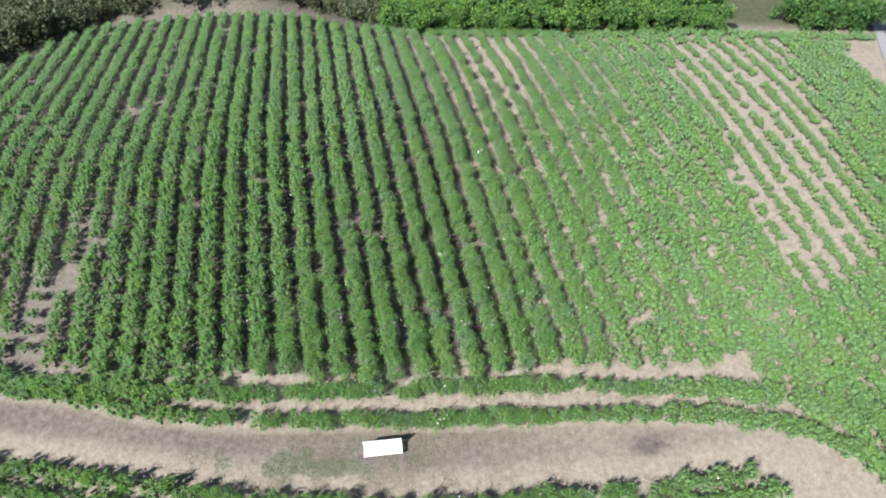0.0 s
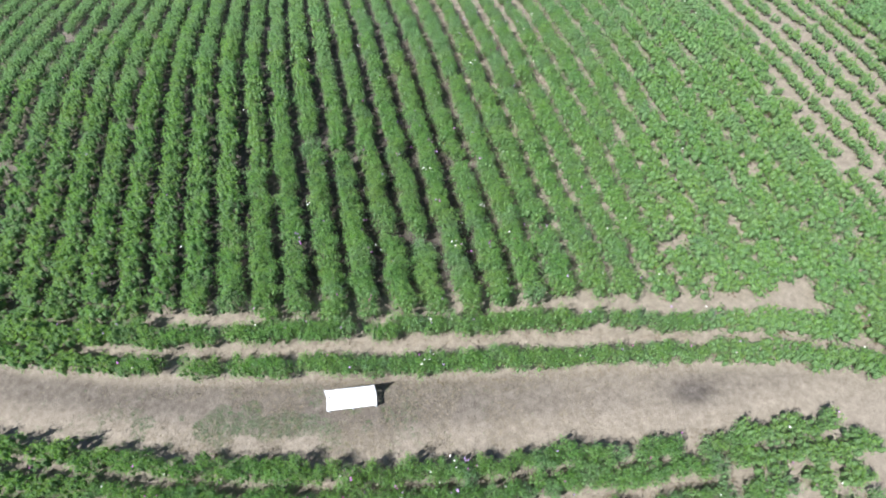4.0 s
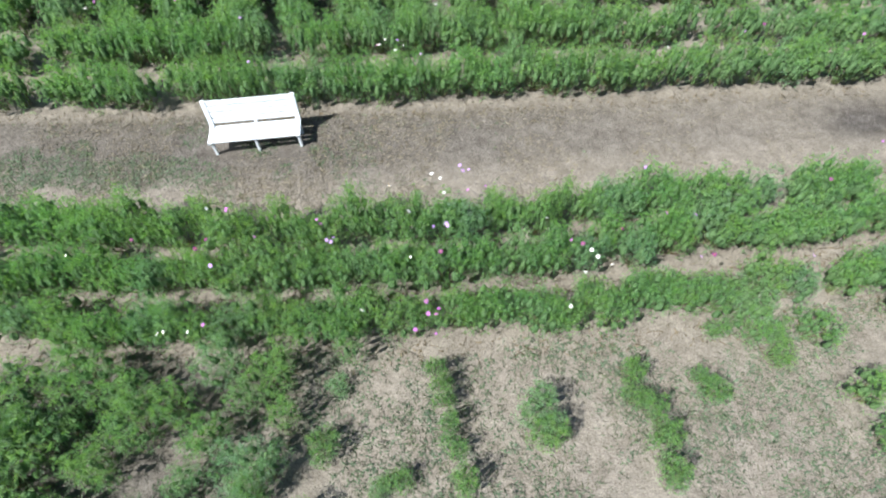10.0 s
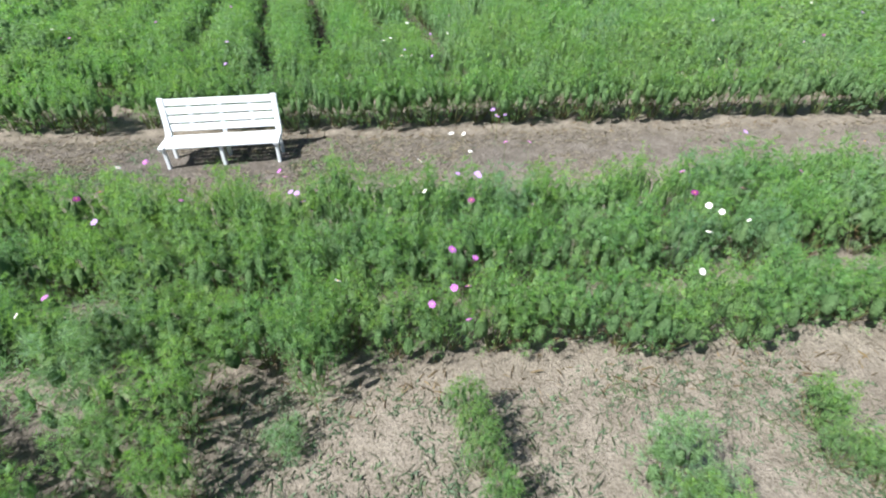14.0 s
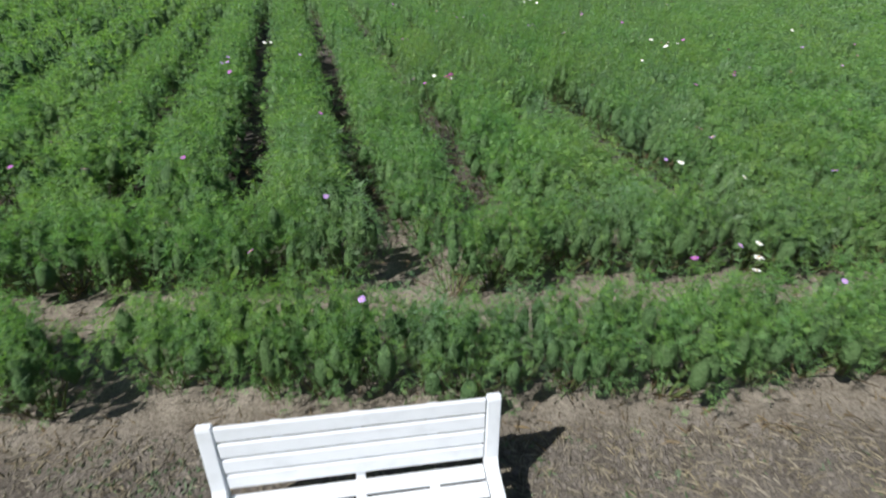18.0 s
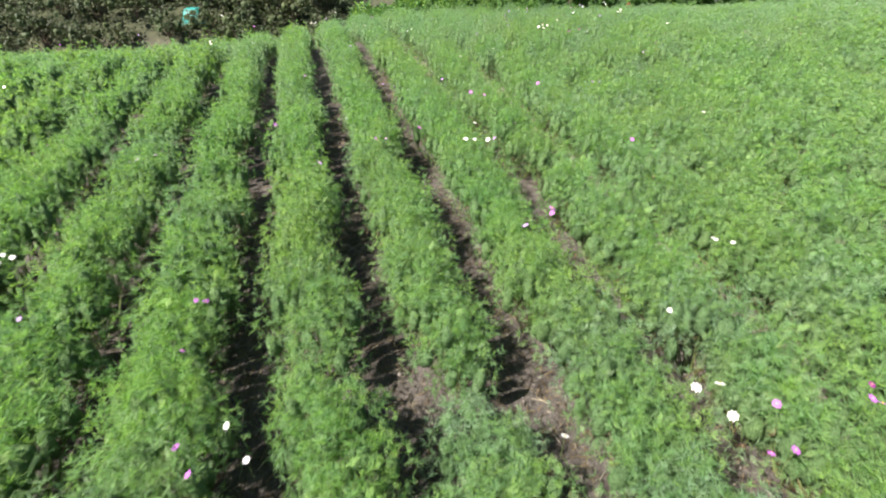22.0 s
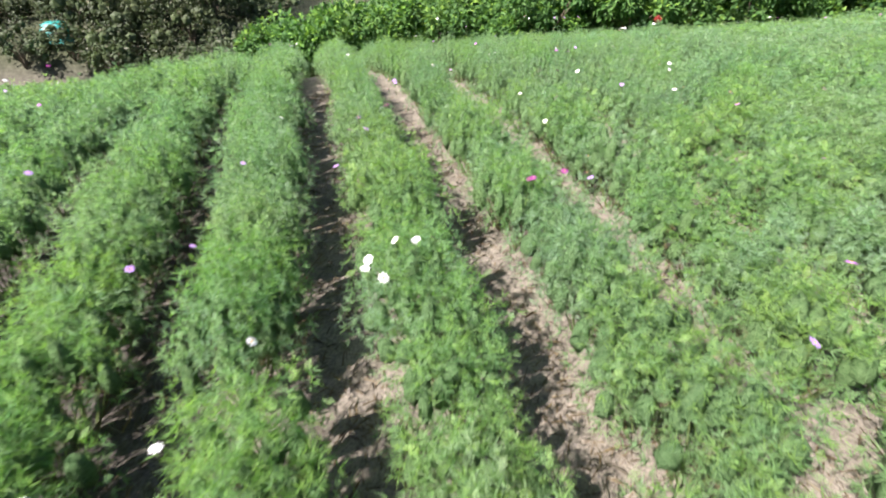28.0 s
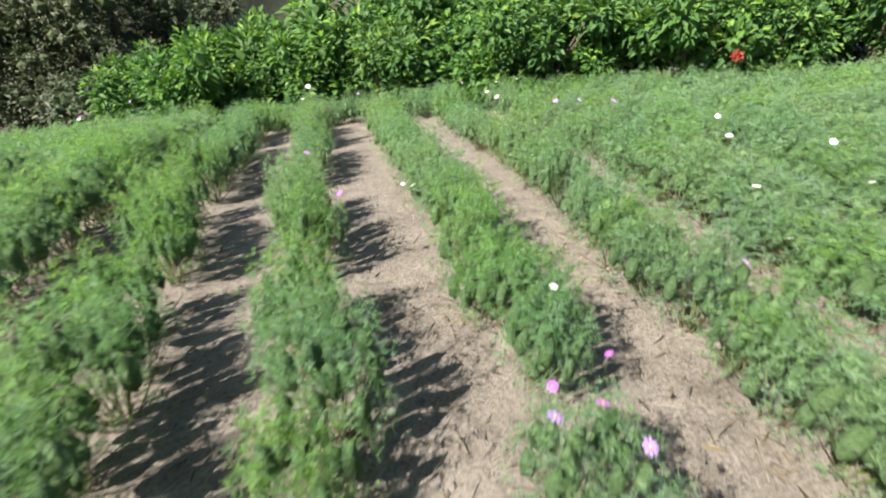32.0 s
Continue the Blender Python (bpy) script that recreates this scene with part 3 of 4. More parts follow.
# flowers that stand out one by one
blooms = tagged(new("cosmos_row"), "scattered tall cosmos stems in white, pink and magenta bloom", "flower row", "rows of cosmos in the field")
for x, y, z, kinds, n in (
    (0.54, 7.11, 1.74, WHITE, 4), (-1.78, 6.68, 1.31, WHITE, 1), (2.69, 7.52, 1.85, WHITE, 2), (7.91, 5.49, 1.27, WHITE, 3), (-6.02, 18.85, 1.06, WHITE, 2),
    (-8.00, 26.74, 0.26, WHITE, 2), (-3.19, -1.50, 1.14, LILAC, 1), (3.30, -1.47, 1.58, LILAC, 1), (-0.49, -2.58, 1.03, PINK, 1), (-0.74, -0.62, 1.46, WHITE, 1),
    (1.61, -1.68, 1.49, PINK, 1), (-3.17, -2.33, 1.06, PINK, 1), (-0.03, -4.73, 1.08, LILAC, 2), (-0.12, -1.11, 1.23, LILAC, 2), (0.28, -0.37, 1.45, LILAC, 3),
    (-0.49, -1.76, 1.46, WHITE, 1), (-0.25, -2.32, 1.30, PINK, 2), (-0.85, 2.79, 1.40, WHITE, 2), (-2.50, 4.87, 1.88, MAGENTA, 3), (-0.58, 4.10, 1.67, LILAC, 2),
    (-6.80, 5.23, 0.96, PINK, 1), (-6.35, 6.72, 1.07, LILAC, 1), (-5.26, 7.83, 1.32, LILAC, 3), (-5.17, 9.65, 1.20, WHITE, 2), (1.49, 7.01, 1.64, PINK, 1),
    (0.12, 8.98, 1.78, PINK, 2), (2.85, 11.68, 1.59, WHITE, 3), (0.79, 6.98, 1.77, PINK, 1), (-2.81, 8.42, 1.44, PINK, 2), (-2.15, 10.77, 1.53, LILAC, 1),
    (-0.35, 10.84, 1.72, WHITE, 4), (1.29, 9.66, 1.74, LILAC, 1), (4.69, 16.94, 1.13, PINK, 1), (-4.69, 11.83, 1.25, LILAC, 3), (0.79, 15.15, 1.43, WHITE, 1),
    (0.02, 12.89, 1.53, WHITE, 1), (-0.18, 12.47, 1.69, PINK, 2), (1.80, 12.68, 1.71, LILAC, 3), (4.04, 15.47, 1.37, MAGENTA, 2), (-0.52, 13.36, 1.62, LILAC, 1),
    (-1.40, 13.92, 1.44, LILAC, 3), (2.15, 17.82, 1.41, WHITE, 3), (0.99, 13.20, 1.53, PINK, 1), (3.43, 14.32, 1.17, WHITE, 1), (2.33, 17.95, 1.35, WHITE, 3),
    (1.11, 18.65, 0.98, WHITE, 1), (1.88, 20.77, 0.98, LILAC, 1), (2.79, 23.06, 0.83, WHITE, 1), (3.02, 22.67, 0.65, PINK, 1), (3.95, 22.42, 0.58, WHITE, 1),
    (5.21, 22.05, 0.70, LILAC, 2), (6.07, 22.67, 0.73, WHITE, 3), (2.14, 21.71, 0.81, MAGENTA, 1), (6.07, 21.09, 0.84, PINK, 2), (2.19, 22.51, 0.73, LILAC, 2),
    (3.73, 26.26, 0.19, PINK, 2), (4.28, 27.08, -0.25, WHITE, 2), (6.22, 25.03, 0.37, LILAC, 1), (7.51, 27.63, 0.02, WHITE, 1), (4.92, 23.92, 0.76, LILAC, 2),
    (6.67, 25.31, 0.28, WHITE, 1), (3.66, -1.83, 1.10, MAGENTA, 2), (3.44, -1.86, 1.10, LILAC, 1), (2.00, -1.84, 1.10, WHITE, 2), (2.21, -1.87, 1.10, WHITE, 1),
    (1.85, -1.93, 1.00, WHITE, 1), (1.54, -2.42, 1.00, WHITE, 1), (-0.31, -2.34, 0.90, PINK, 1), (-0.23, -2.59, 0.80, PINK, 1), (-3.81, -2.34, 0.90, WHITE, 1),
    (-3.73, -2.33, 0.90, WHITE, 1), (-1.79, -0.91, 1.20, PINK, 1), (-3.07, -0.67, 1.20, PINK, 1), (-1.64, -1.24, 1.20, LILAC, 1), (1.85, -1.58, 1.20, MAGENTA, 1),
    (-3.31, -1.15, 1.20, MAGENTA, 2), (-1.74, -0.95, 1.20, PINK, 1), (0.02, -1.11, 1.20, LILAC, 1), (0.65, -0.49, 1.20, PINK, 1), (-0.09, -0.28, 1.20, WHITE, 2),
    (-0.49, -0.89, 1.20, WHITE, 1), (-1.58, -1.28, 1.20, LILAC, 1), (-3.10, -0.60, 1.20, PINK, 1), (-0.21, -2.37, 1.00, PINK, 1), (1.75, 9.15, 1.30, WHITE, 3),
    (0.37, 5.40, 1.20, PINK, 1), (-5.45, 8.34, 1.20, LILAC, 2), (-5.31, 7.77, 1.20, PINK, 1), (-0.45, 3.08, 1.10, WHITE, 1), (-0.60, 2.89, 1.10, WHITE, 1),
    (-5.19, 9.61, 1.20, WHITE, 1), (-2.56, 7.33, 1.20, PINK, 2), (1.23, 6.94, 1.20, PINK, 2), (-2.98, 8.28, 1.20, PINK, 1), (-2.28, 7.48, 1.20, WHITE, 2),
    (-0.19, 7.32, 1.10, WHITE, 1), (0.97, 8.32, 1.20, WHITE, 1), (1.91, 7.32, 1.20, PINK, 1), (-2.98, 10.23, 1.20, WHITE, 1), (-1.41, 12.17, 1.20, LILAC, 2),
    (-1.58, 12.16, 1.20, PINK, 1), (-0.93, 12.50, 1.20, PINK, 1), (0.13, 12.44, 1.00, LILAC, 3), (0.54, 12.64, 1.10, LILAC, 1), (-2.07, 13.00, 1.20, LILAC, 1),
    (2.01, 11.70, 1.20, PINK, 1), (3.16, 11.99, 1.10, WHITE, 1), (-3.32, 19.60, 1.28, WHITE, 2), (-2.07, 18.85, 1.30, WHITE, 3), (0.21, 15.75, 1.30, WHITE, 2),
    (0.48, 15.91, 1.30, WHITE, 2), (0.90, 16.82, 1.20, WHITE, 1), (4.94, 17.88, 1.10, PINK, 1), (5.36, 17.87, 1.10, PINK, 1), (4.12, 16.47, 1.10, LILAC, 2),
    (-1.01, 18.98, 1.19, WHITE, 3), (1.09, 19.43, 1.19, LILAC, 1), (0.71, 18.21, 1.20, LILAC, 1), (3.50, 19.59, 0.88, MAGENTA, 2), (3.77, 19.61, 0.88, MAGENTA, 2),
    (3.80, 19.54, 0.89, LILAC, 2), (1.87, 20.74, 0.95, LILAC, 2), (1.77, 19.62, 1.08, LILAC, 1), (2.18, 22.06, 1.00, LILAC, 2), (1.08, 20.86, 1.05, WHITE, 1),
    (5.38, 20.88, 1.05, WHITE, 2), (4.92, 24.18, 0.57, PINK, 1), (5.08, 24.09, 0.58, PINK, 1), (5.21, 24.37, 0.56, PINK, 1), (5.11, 24.87, 0.42, WHITE, 1),
    (5.89, 27.43, 0.37, LILAC, 2), (6.28, 27.33, 0.38, LILAC, 1), (6.51, 25.54, 0.56, WHITE, 1), (7.46, 26.15, 0.50, WHITE, 1), (5.41, 27.93, 0.31, WHITE, 2),
    (3.24, 28.87, 0.19, WHITE, 1),
):
    for i in range(n):
        bloom(blooms, x + rng.gauss(0, 0.09) * (n > 1), y + rng.gauss(0, 0.09) * (n > 1), z + rng.uniform(-0.04, 0.04), kinds)

# scattered plants on the bare soil
bushes = [(-0.27, -2.83, 0.32, 0.5), (-0.22, -3.05, 0.34, 0.5), (-0.19, -3.27, 0.34, 0.5), (-0.12, -3.55, 0.36, 0.5), (-0.1, -3.86, 0.4, 0.45), (0.0, -4.3, 0.45, 0.6),
          (1.05, -3.5, 0.75, 0.75), (1.15, -3.8, 0.6, 0.55), (2.42, -3.1, 0.45, 0.5), (2.35, -3.42, 0.4, 0.45), (2.58, -3.6, 0.45, 0.5), (2.6, -3.95, 0.5, 0.5), (2.56, -4.35, 0.5, 0.5),
          (-3.7, -3.1, 0.7, 0.8), (-2.8, -3.05, 0.5, 0.7), (-2.25, -3.3, 0.5, 0.7), (-2.55, -3.95, 0.95, 0.9), (-3.4, -4.05, 0.55, 0.6), (-2.6, -4.25, 0.6, 0.6), (-0.85, -4.2, 0.45, 0.35), (-1.08, -4.3, 0.35, 0.3),
          (-1.45, -2.4, 0.7, 0.9), (-1.6, -2.95, 0.4, 0.25), (-4.3, -2.95, 0.8, 0.8), (3.86, -2.55, 0.4, 0.35), (3.5, -3.4, 0.5, 0.3), (4.4, -2.6, 0.8, 0.6), (5.2, -2.65, 0.8, 0.6), (4.6, -2.95, 0.5, 0.4),
          (5.5, -3.6, 0.8, 0.65), (6.8, -2.3, 0.9, 0.7), (7.0, -2.9, 0.7, 0.6), (6.5, -3.6, 0.8, 0.6), (5.5, -4.2, 0.6, 0.5), (3.4, -3.2, 0.35, 0.3), (-6.6, -2.8, 1.0, 1.0), (-5.7, -2.7, 0.8, 0.8), (-6.5, -3.3, 0.9, 0.9),
          (-5.0, -3.2, 0.5, 0.6), (-5.6, -3.9, 0.9, 0.8), (-4.5, -3.8, 0.7, 0.7)]
bushes += [(-2.4, -2.75, 0.8, 0.85), (-3.1, -2.6, 0.8, 0.95), (-4.9, -2.7, 0.9, 0.9), (-4.1, -3.4, 0.8, 0.85), (-3.2, -3.5, 0.7, 0.7), (-5.1, -4.3, 0.9, 0.85), (-4.0, -4.5, 0.8, 0.8), (-3.0, -4.7, 0.8, 0.7), (-1.75, -3.75, 0.55, 0.5),
           (-6.1, -4.6, 0.9, 0.9), (-1.9, -4.6, 0.6, 0.5), (-5.6, -3.3, 0.8, 0.9)]
for i in range(80):
    bushes.append((rng.uniform(-17, -5.2), rng.uniform(-6.2, -3.2), rng.uniform(0.6, 1.2), rng.uniform(0.6, 1.0)))
for i in range(26):
    bushes.append((rng.uniform(7, 14), rng.uniform(-5, -2.0), rng.uniform(0.6, 1.0), rng.uniform(0.45, 0.7)))
for x, y, w, h in bushes:
    w, h = w * 1.15, h * 1.15
    th = tagged(new("cosmos_plant"), "single feathery green cosmos plant on bare soil", "cosmos plant", "cosmos plants on the bare soil")
    for me in rng.choice(SOLO if abs(x) < 5 else SOLO_FAR):
        o = new(me.name.split(".")[0], me)
        o.parent = th
    th.matrix_basis = pose(x, y, height(x, y), 0, 0, rng.uniform(0, 360)) @ Matrix.Diagonal((w, w, h, 1))

# ---- bench ----
paint, nt, b = material("white_paint")
n1 = noise_tex(nt, 6, 5)
nt.links.new(ramp(nt, n1, [(0.25, (0.66, 0.68, 0.70)), (0.5, (0.76, 0.785, 0.81)), (0.8, (0.79, 0.81, 0.835))]), b.inputs["Base Color"])
b.inputs["Roughness"].default_value = 0.45
bump(nt, b, noise_tex(nt, 60, 3), 0.15, 0.002)


def box(bm, x0, x1, y0, y1, z0, z1, m=None, bevel=0.006):
    r = bmesh.ops.create_cube(bm, size=1.0, matrix=Matrix.Translation(((x0 + x1) / 2, (y0 + y1) / 2, (z0 + z1) / 2)) @ Matrix.Diagonal((x1 - x0, y1 - y0, z1 - z0, 1)))
    if m is not None:
        bmesh.ops.transform(bm, matrix=m, verts=r["verts"])
    if bevel:
        edges = list({e for v in r["verts"] for e in v.link_edges})
        bmesh.ops.bevel(bm, geom=edges, offset=bevel, segments=2, affect="EDGES", profile=0.5)


BENCH_LONG, SEAT_Z = 1.66, 0.34
bench = tagged(new("bench"), "white slatted wooden garden bench standing on the bare path", "bench")
bench.matrix_world = pose(-3.27, 1.66, -0.03, 0, 0, 3.2)
h = BENCH_LONG / 2
E_W = 0.085  # width of the end frames
for i in range(4):  # seat slats from front to back
    bm = bmesh.new()
    box(bm, -h + E_W + 0.006, h - E_W - 0.006, i * 0.113, 0.092 + i * 0.113, SEAT_Z - 0.026, SEAT_Z, bevel=0.006)
    part("seat_slat", bm, paint, bench)
lean = Matrix.Translation((0, 0.440, SEAT_Z + 0.035)) @ Matrix.Rotation(radians(-8), 4, "X")
for i in range(4):  # back slats from below
    bm = bmesh.new()
    box(bm, -h + E_W + 0.006, h - E_W - 0.006, -0.012, 0.012, 0.025 + i * 0.121, 0.124 + i * 0.121, lean, 0.006)
    part("back_slat", bm, paint, bench)


def end_frame(bm, x0, x1):
    """A bent side of the bench in one piece: seat rail curving up into the back post."""
    outline = [(0.0, SEAT_Z - 0.055), (-0.012, SEAT_Z - 0.01), (0.0, SEAT_Z + 0.006), (0.325, SEAT_Z + 0.004), (0.385, SEAT_Z + 0.02), (0.418, SEAT_Z + 0.07)]
    top = lean @ Vector((0, 0, 0.495))
    outline += [(top.y - 0.016, top.z - 0.02), (top.y - 0.006, top.z), (top.y + 0.024, top.z), (top.y + 0.03, top.z - 0.03)]
    outline += [(0.472, SEAT_Z + 0.06), (0.452, SEAT_Z - 0.02), (0.415, SEAT_Z - 0.055)]
    a = [bm.verts.new((x0, y, z)) for y, z in outline]
    c = [bm.verts.new((x1, y, z)) for y, z in outline]
    bm.faces.new(a)
    bm.faces.new(list(reversed(c)))
    for i in range(len(a)):
        j = (i + 1) % len(a)
        bm.faces.new((a[j], a[i], c[i], c[j]))
    bmesh.ops.recalc_face_normals(bm, faces=bm.faces)
    bmesh.ops.bevel(bm, geom=[e for e in bm.edges if abs(e.verts[0].co.x - e.verts[1].co.x) < 1e-6], offset=0.006, segments=2, affect="EDGES")


for x0, x1 in ((-h, -h + E_W), (h - E_W, h)):
    bm = bmesh.new()
    end_frame(bm, x0, x1)
    part("end_frame", bm, paint, bench)
for x in (-h + 0.05, 0.0, h - 0.05):
    bm = bmesh.new()
    box(bm, x - 0.024, x + 0.024, 0.03, 0.085, -0.02, SEAT_Z - 0.05, Matrix.Translation((0, -0.0, 0)))
    part("front_leg", bm, paint, bench)
    bm = bmesh.new()
    box(bm, x - 0.024, x + 0.024, 0.38, 0.435, -0.02, SEAT_Z - 0.05)
    part("rear_leg", bm, paint, bench)
    bm = bmesh.new()
    box(bm, x - 0.022, x + 0.022, 0.02, 0.435, SEAT_Z - 0.07, SEAT_Z - 0.029, bevel=0.004)
    part("seat_bearer", bm, paint, bench)
for u in (-0.43, 0.0, 0.43):  # upright and seat battens that join the slats
    bm = bmesh.new()
    box(bm, u - 0.028, u + 0.028, 0.008, 0.03, -0.03 if u == 0 else 0.03, 0.475, lean, 0.004)
    part("back_batten", bm, paint, bench)
    bm = bmesh.new()
    box(bm, u - 0.028, u + 0.028, 0.01, 0.42 if u else 0.46, SEAT_Z - 0.032, SEAT_Z - 0.006, bevel=0.003)
    part("seat_batten", bm, paint, bench)


# ---- shrubs behind the field ----
def shrub_mesh(seed, leaves, size, width, tall, leaf, mats):
    r2 = random.Random(seed)
    verts, faces, idx = [], [], []
    blobs = []
    for i in range(13):
        a = r2.uniform(0, 6.283)
        q = width * r2.uniform(0.15, 0.8)
        blobs.append((Vector((q * math.cos(a), q * math.sin(a), tall * r2.uniform(0.2, 0.88))), width * r2.uniform(0.2, 0.36)))
    for i in range(leaves):
        c, rr = r2.choice(blobs)
        v = Vector((r2.gauss(0, 1), r2.gauss(0, 1), r2.gauss(0.2, 1))).normalized()
        p = c + v * rr * r2.uniform(0.65, 1.15)
        p.z = max(0.05, p.z)
        d = (v + Vector((r2.gauss(0, 0.5), r2.gauss(0, 0.5), r2.gauss(-0.1, 0.4)))).normalized()
        w = d.cross(Vector((r2.gauss(0, 0.4), r2.gauss(0, 0.4), 1))).normalized()
        up = w.cross(d)
        l, wd = leaf * r2.uniform(0.7, 1.2), leaf * r2.uniform(0.2, 0.3)
        k = len(verts)
        verts += [p, p + d * l * 0.45 + w * wd + up * 0.01, p + d * l - up * l * 0.2, p + d * l * 0.45 - w * wd + up * 0.01]
        faces += [(k, k + 1, k + 2), (k, k + 2, k + 3)]
        # some leaves on each clump's upper half take the second material
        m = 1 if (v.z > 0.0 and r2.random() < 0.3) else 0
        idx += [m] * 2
    for c, rr in blobs:  # the shaded inside of the crown
        k = len(verts)
        for v in BALLS[1][0]:
            j = rr * (0.5 + 0.2 * noise.noise((v[0] * 2 + c.x * 5, v[1] * 2, v[2] * 2 + seed)))
            verts.append(Vector((c.x + v[0] * j, c.y + v[1] * j, max(0.05, c.z + v[2] * j))))
        faces += [tuple(k + q for q in f) for f in BALLS[1][1]]
        idx += [0] * len(BALLS[1][1])
    return mesh_from("crown", verts, faces, mats, idx), blobs


def branch_mesh(seed, blobs):
    verts, faces, idx = [], [], []
    for c, rr in blobs:
        fork = Vector((c.x * 0.25, c.y * 0.25, c.z * 0.45))
        stem(verts, faces, idx, Vector((c.x * 0.05, c.y * 0.05, -0.1)), fork, 0.035, 0.022, 0)
        stem(verts, faces, idx, fork, c + Vector((0, 0, rr * 0.5)), 0.022, 0.006, 0)
    return mesh_from("branch_frame", verts, faces, [bark_mat], idx)


def shrubs(kinds, spots, name, label, category, group):
    made = []
    for me, bl, seed in kinds:
        th = tagged(new(name), label, category, group)
        c = new("crown", me)
        c.parent = th
        t = new("branch_frame", branch_mesh(seed, bl))
        t.parent = th
        made.append(th)
    used = set()
    for i, (x, y, s) in enumerate(spots):
        k = i % len(made)
        m = pose(x, y, height(x, y), 0, 0, rng.uniform(0, 360)) @ Matrix.Scale(s, 4)
        if k in used:
            o = copy_thing(made[k], m)
            o.scale = (s, s, s * rng.uniform(0.85, 1.1))
        else:
            made[k].matrix_basis = m
            used.add(k)


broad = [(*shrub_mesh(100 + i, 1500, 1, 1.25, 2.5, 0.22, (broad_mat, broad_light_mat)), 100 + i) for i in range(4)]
spots = []
x = -3.4
while x < 22.6:
    y = bend(FIELD_END, x) + 1.1
    spots.append((x + rng.uniform(-0.2, 0.2), y + rng.uniform(-0.4, 0.5), rng.uniform(0.8, 1.1)))
    spots.append((x + rng.uniform(-0.5, 0.5), y + 1.9 + rng.uniform(-0.4, 0.6), rng.uniform(1.15, 1.4)))
    spots.append((x + rng.uniform(-0.5, 0.5), y + 4.2 + rng.uniform(-0.6, 0.6), rng.uniform(1.35, 1.65)))
    x += 1.35
shrubs(broad, spots, "shrub", "broad-leaved bright green shrub in the hedge behind the field", "shrub", "hedge shrubs")
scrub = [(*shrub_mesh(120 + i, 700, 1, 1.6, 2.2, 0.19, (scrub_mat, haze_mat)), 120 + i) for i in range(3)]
spots = []
for i in range(150):
    x = -48 + 44 * ((i * 0.618) % 1.0)
    spots.append((x, bend(FIELD_END, x) + 1.2 + 12.0 * ((i * 0.755 + 0.1 * rng.random()) % 1.0), rng.uniform(0.75, 1.3)))
shrubs(scrub, spots, "wild_shrub", "dark grey-green wild shrub on the overgrown bank", "shrub", "wild shrubs on the bank")
spots = []
for i in range(12):
    spots.append((28.6 + i * 0.5 + rng.uniform(-0.3, 0.3), 33.2 - 0.1 * i + rng.uniform(-0.7, 2.2), rng.uniform(0.9, 1.3)))
dark = [(*shrub_mesh(140 + i, 1700, 1, 1.5, 2.8, 0.16, (broad_mat, broad_mat)), 140 + i) for i in range(2)]
shrubs(dark, spots, "roadside_tree", "small dark green tree beside the road", "tree", "roadside trees")
# a red-flowered stalk in front of the hedge
canna = tagged(new("red_flower_plant"), "tall stalk with a bright red flower head before the hedge", "flower")
rx, ry = 10.4, 32.0
canna.location = (rx, ry, height(rx, ry))
verts, faces, idx = [], [], []
stem(verts, faces, idx, Vector((0, 0, -0.05)), Vector((0.02, 0, 0.82)), 0.012, 0.008, 0)
o = new("stalk", mesh_from("stalk", verts, faces, [stem_mat], idx))
o.parent = canna
verts, faces, idx = [], [], []
r3 = random.Random(33)
for i in range(26):
    v = Vector((r3.gauss(0, 1), r3.gauss(0, 1), r3.gauss(0.2, 0.8))).normalized()
    spray(r3, verts, faces, idx, Vector((0.02, 0, 0.84)) + v * 0.06, v, 3, 0.10, 0.022, 0)
o = new("flower_head", mesh_from("flower_head", verts, faces, [red_mat], idx))
o.parent = canna

# ---- road at the far corner ----
asphalt, nt, b = material("asphalt")
nt.links.new(ramp(nt, noise_tex(nt, 8, 6), [(0.3, (0.16, 0.165, 0.17)), (0.7, (0.23, 0.235, 0.24))]), b.inputs["Base Color"])
b.inputs["Roughness"].default_value = 0.9
bump(nt, b, noise_tex(nt, 90, 3), 0.4, 0.01)
along = Vector((0.44, 1.0, 0)).normalized()
across = Vector((along.y, -along.x, 0))
rv, rf = [], []
for i in range(41):
    c = Vector((37.4, 29.8, 0)) + along * (i - 18) * 4.0
    for k in (-3.0, 3.0):
        p = c + across * k
        rv.append((p.x, p.y, height(p.x, p.y) + 0.09))
    if i:
        rf.append((2 * i - 2, 2 * i - 1, 2 * i + 1, 2 * i))
tagged(new("road", mesh_from("road", rv, rf, [asphalt])), "grey asphalt road past the field corner", "road", kind="structure")
bm = bmesh.new()
box(bm, -0.35, 0.35, -0.15, 0.15, 0.0, 0.25, bevel=0.02)
crate = new("white_box", bpy.data.meshes.new("white_box"))
bm.to_mesh(crate.data)
bm.free()
crate.data.materials.append(paint)
crate.location = (28.9, 30.9, height(28.9, 30.9) - 0.01)
tagged(crate, "small white box on the bare ground by the road", "box")

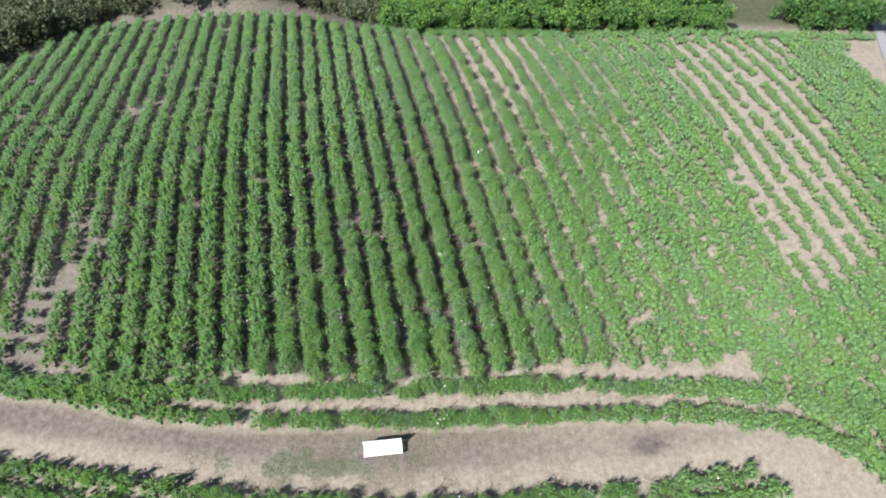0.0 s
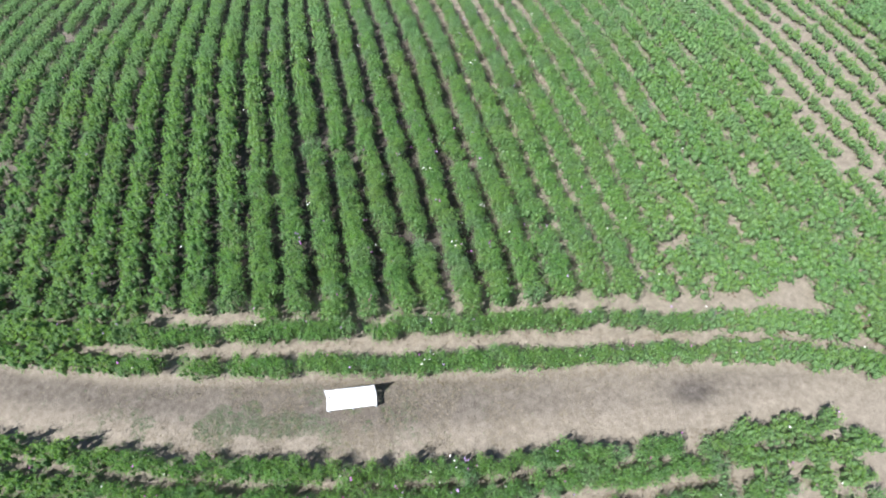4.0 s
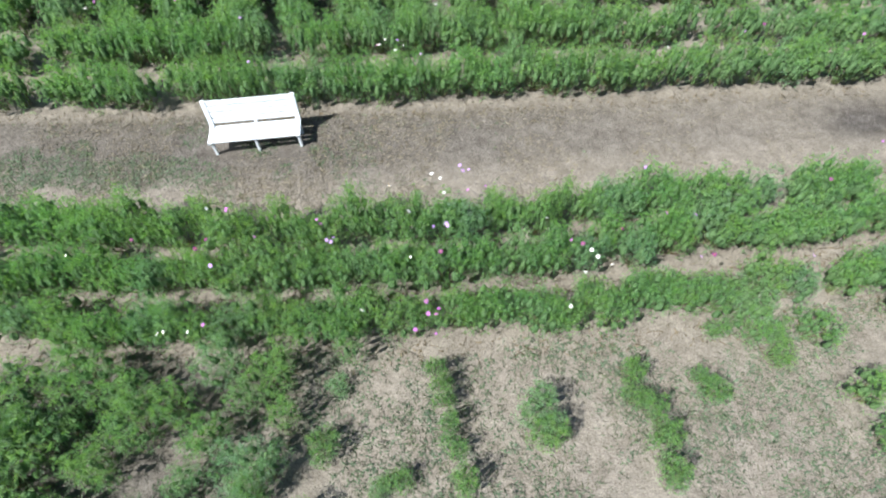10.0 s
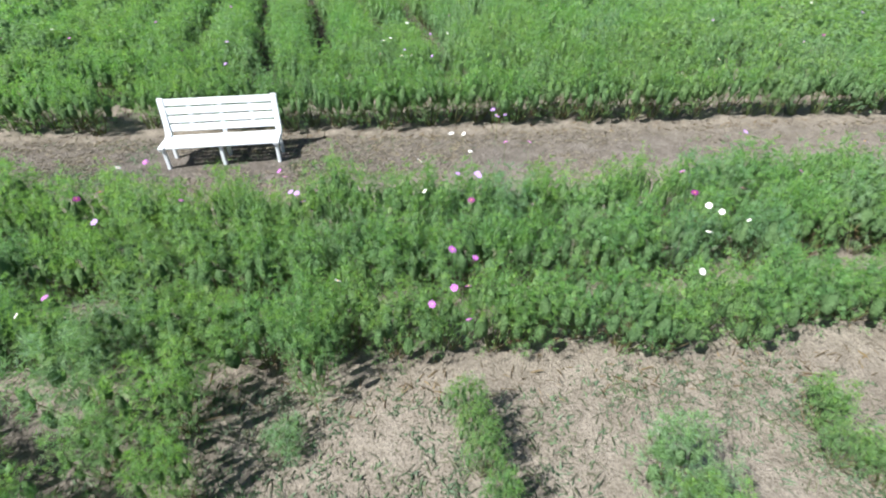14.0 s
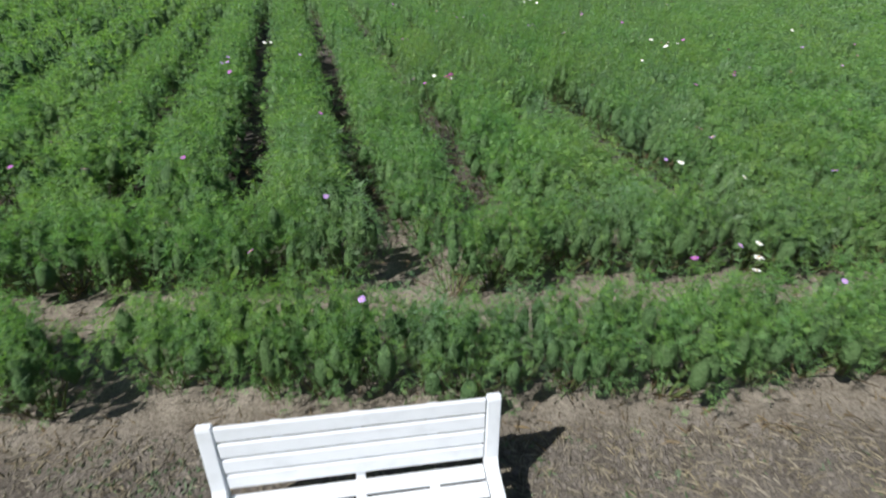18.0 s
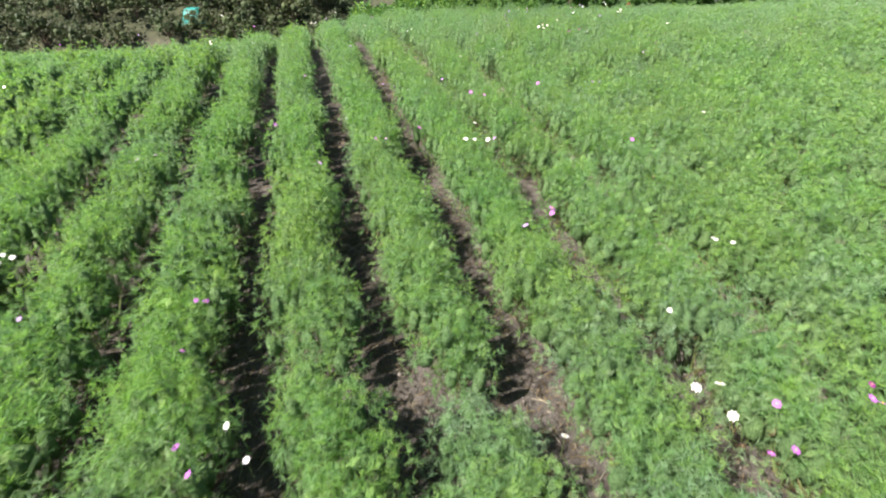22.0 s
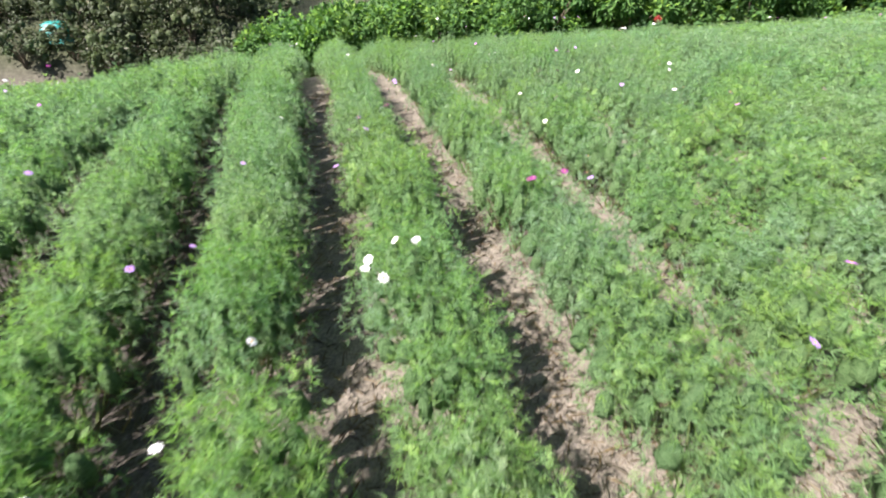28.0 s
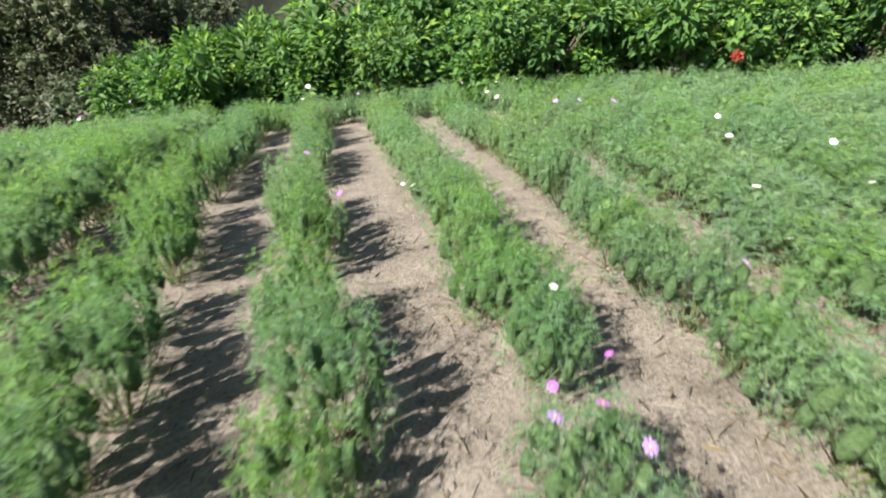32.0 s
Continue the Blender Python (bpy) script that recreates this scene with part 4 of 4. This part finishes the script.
# ---- litter and weeds ----
def scatter(name, count, spot, length, width, rise, mat, label, category, seed, tuft=1):
    """Thin blades strewn over the ground, joined in one mesh."""
    r2 = random.Random(seed)
    verts, faces = [], []
    made = 0
    while made < count:
        p = spot(r2)
        if p is None:
            continue
        made += 1
        z = height(*p)
        for _ in range(tuft):
            a = r2.uniform(0, 6.283)
            d = Vector((math.cos(a), math.sin(a), r2.uniform(*rise))).normalized()
            l = length * r2.uniform(0.4, 1.2)
            w = Vector((-d.y, d.x, r2.uniform(-0.6, 0.6))).normalized() * width * r2.uniform(0.5, 1.2)
            o = Vector((p[0] + r2.gauss(0, 0.03), p[1] + r2.gauss(0, 0.03), z + 0.004))
            bow = Vector((0, 0, 0.12 * l * r2.random()))
            k = len(verts)
            verts += [o - w, o + w, o + d * l * 0.55 + bow + w * 0.8, o + d * l]
            faces += [(k, k + 1, k + 2), (k, k + 2, k + 3)]
    ob = new(name, mesh_from(name, verts, faces, [mat]))
    return tagged(ob, label, category, kind="stuff")


def in_gaps(r2):
    y = r2.uniform(5.5, 27)
    x = -3.0 + 0.32 * y + r2.uniform(-5, 4)
    u = ((x - row_x(0.0, y) - FIRST_GAP) / PITCH + 0.5) % 1.0 - 0.5
    if abs(u) > 0.33 or sandy(x, y) > r2.random() * 1.2:
        return None
    return x, y


def around_bench(r2):
    x, y = r2.gauss(-3, 5), r2.uniform(0.2, 3.2)
    if on_path(x, y) < 0.5 or noise.noise((x * 0.8, y * 0.8, 9.0)) < -0.15 + 0.25 * r2.random() - 0.3 * (y > bend(ROW_B, x) - 1.0):
        return None
    return x, y


def on_bare(r2):
    x, y = r2.uniform(-8, 9), r2.uniform(-7, -1.9)
    if y > bend(ROW_E, x) - 0.3 or noise.noise((x * 0.7, y * 0.7, 4.0)) < -0.12 + 0.5 * (r2.random() - 0.5):
        return None
    return x, y


def near_rows(r2):
    x = r2.uniform(-9, 9)
    y = bend(r2.choice((ROW_A, ROW_B, ROW_C, ROW_D, ROW_E)), x) + r2.choice((-1, 1)) * r2.uniform(0.25, 0.6)
    return x, y


scatter("dry_litter", 21000, in_gaps, 0.13, 0.006, (-0.05, 0.45), dry_mat, "brown dead leaves and stalks between the rows", "litter", 1)
scatter("gap_straw", 9000, in_gaps, 0.17, 0.0055, (0.0, 0.5), straw_mat, "pale dry straw between the rows", "litter", 8)
scatter("path_litter", 17000, around_bench, 0.10, 0.0045, (-0.02, 0.3), straw_mat, "dry grey-brown stalks trodden into the path", "litter", 2)
scatter("bare_soil_litter", 22000, on_bare, 0.10, 0.006, (0.0, 0.4), haze_mat, "pale dry weed litter on cracked soil", "litter", 3)
scatter("row_litter", 7000, near_rows, 0.13, 0.006, (0.0, 0.6), dry_mat, "dry grass and stalks at the foot of the rows", "litter", 4)
scatter("low_weeds", 9000, on_bare, 0.06, 0.008, (0.1, 0.8), weed_mat, "low grey-green weeds on the bare soil", "weeds", 5, 5)


def path_weed(r2):
    x, y = r2.gauss(-7.0, 3.0), r2.gauss(1.4, 0.6)
    if on_path(x, y) < 0.6 or noise.noise((x * 1.1, y * 1.1, 7.0)) < 0.0:
        return None
    return x, y


scatter("path_weeds", 2600, path_weed, 0.045, 0.008, (0.1, 0.8), weed_mat, "low grey-green weeds on the path", "weeds", 6, 5)


# a heap under a teal sheet among the shrubs of the bank
teal = plain("teal_sheet", (0.015, 0.26, 0.23), 0.5, 0.15, 3.0)
verts, faces = [], []
for i in range(13):
    for j in range(9):
        u, v = i / 6 - 1, j / 4 - 1
        z = 0.95 * (1 - smooth(0.45, 1.0, max(abs(u), abs(v)))) + 0.05 * noise.noise((u * 3, v * 3, 2.0))
        verts.append((u * 0.85, v * 0.6, z))
        if i and j:
            k = i * 9 + j
            faces.append((k - 10, k - 1, k, k - 9))
heap = new("tarpaulin", mesh_from("tarpaulin", verts, faces, [teal], smooth_faces=True))
heap.location = (-15.7, 44.6, height(-15.7, 44.6) - 0.03)
tagged(heap, "teal plastic tarpaulin over a low heap among the shrubs", "tarpaulin")


def clods(name, count, spot, size, mat, label, seed):
    """Small crumbled lumps of earth lying on the ground, joined in one mesh."""
    r2 = random.Random(seed)
    verts, faces = [], []
    made = 0
    while made < count:
        p = spot(r2)
        if p is None:
            continue
        made += 1
        z = height(*p)
        k = len(verts)
        r = size * (0.4 + 1.1 * r2.random() ** 3)
        for d in ((1, 0, 0.2), (0, 1, 0.2), (-1, 0, 0.2), (0, -1, 0.2), (0.1, 0.1, 0.8)):
            j = r * r2.uniform(0.7, 1.2)
            verts.append((p[0] + d[0] * j, p[1] + d[1] * j, z - 0.3 * r + d[2] * j))
        faces += [(k, k + 1, k + 4), (k + 1, k + 2, k + 4), (k + 2, k + 3, k + 4), (k + 3, k, k + 4)]
    return tagged(new(name, mesh_from(name, verts, faces, [mat])), label, "soil clods", kind="stuff")


def on_track(r2):
    x, y = r2.gauss(-2, 4.5), r2.uniform(0.2, 3.3)
    if on_path(x, y) < 0.4 or noise.noise((x * 1.3, y * 1.3, 2.0)) < -0.3 + 0.7 * (r2.random() - 0.5):
        return None
    return x, y


clods("path_clods", 13000, on_track, 0.021, plain("clod", (0.15, 0.132, 0.112), 0.95, 0.25, 20.0), "crumbled brown soil lumps on the path", 21)


def in_near_gaps(r2):
    y = r2.uniform(6, 30)
    x = -3.0 + 0.32 * y + r2.uniform(-3, 4)
    u = ((x - row_x(0.0, y) - FIRST_GAP) / PITCH + 0.5) % 1.0 - 0.5
    return None if abs(u) > 0.28 else (x, y)


clods("gap_clods", 9000, in_near_gaps, 0.02, bpy.data.materials["clod"], "crumbled soil lumps between the rows", 22)
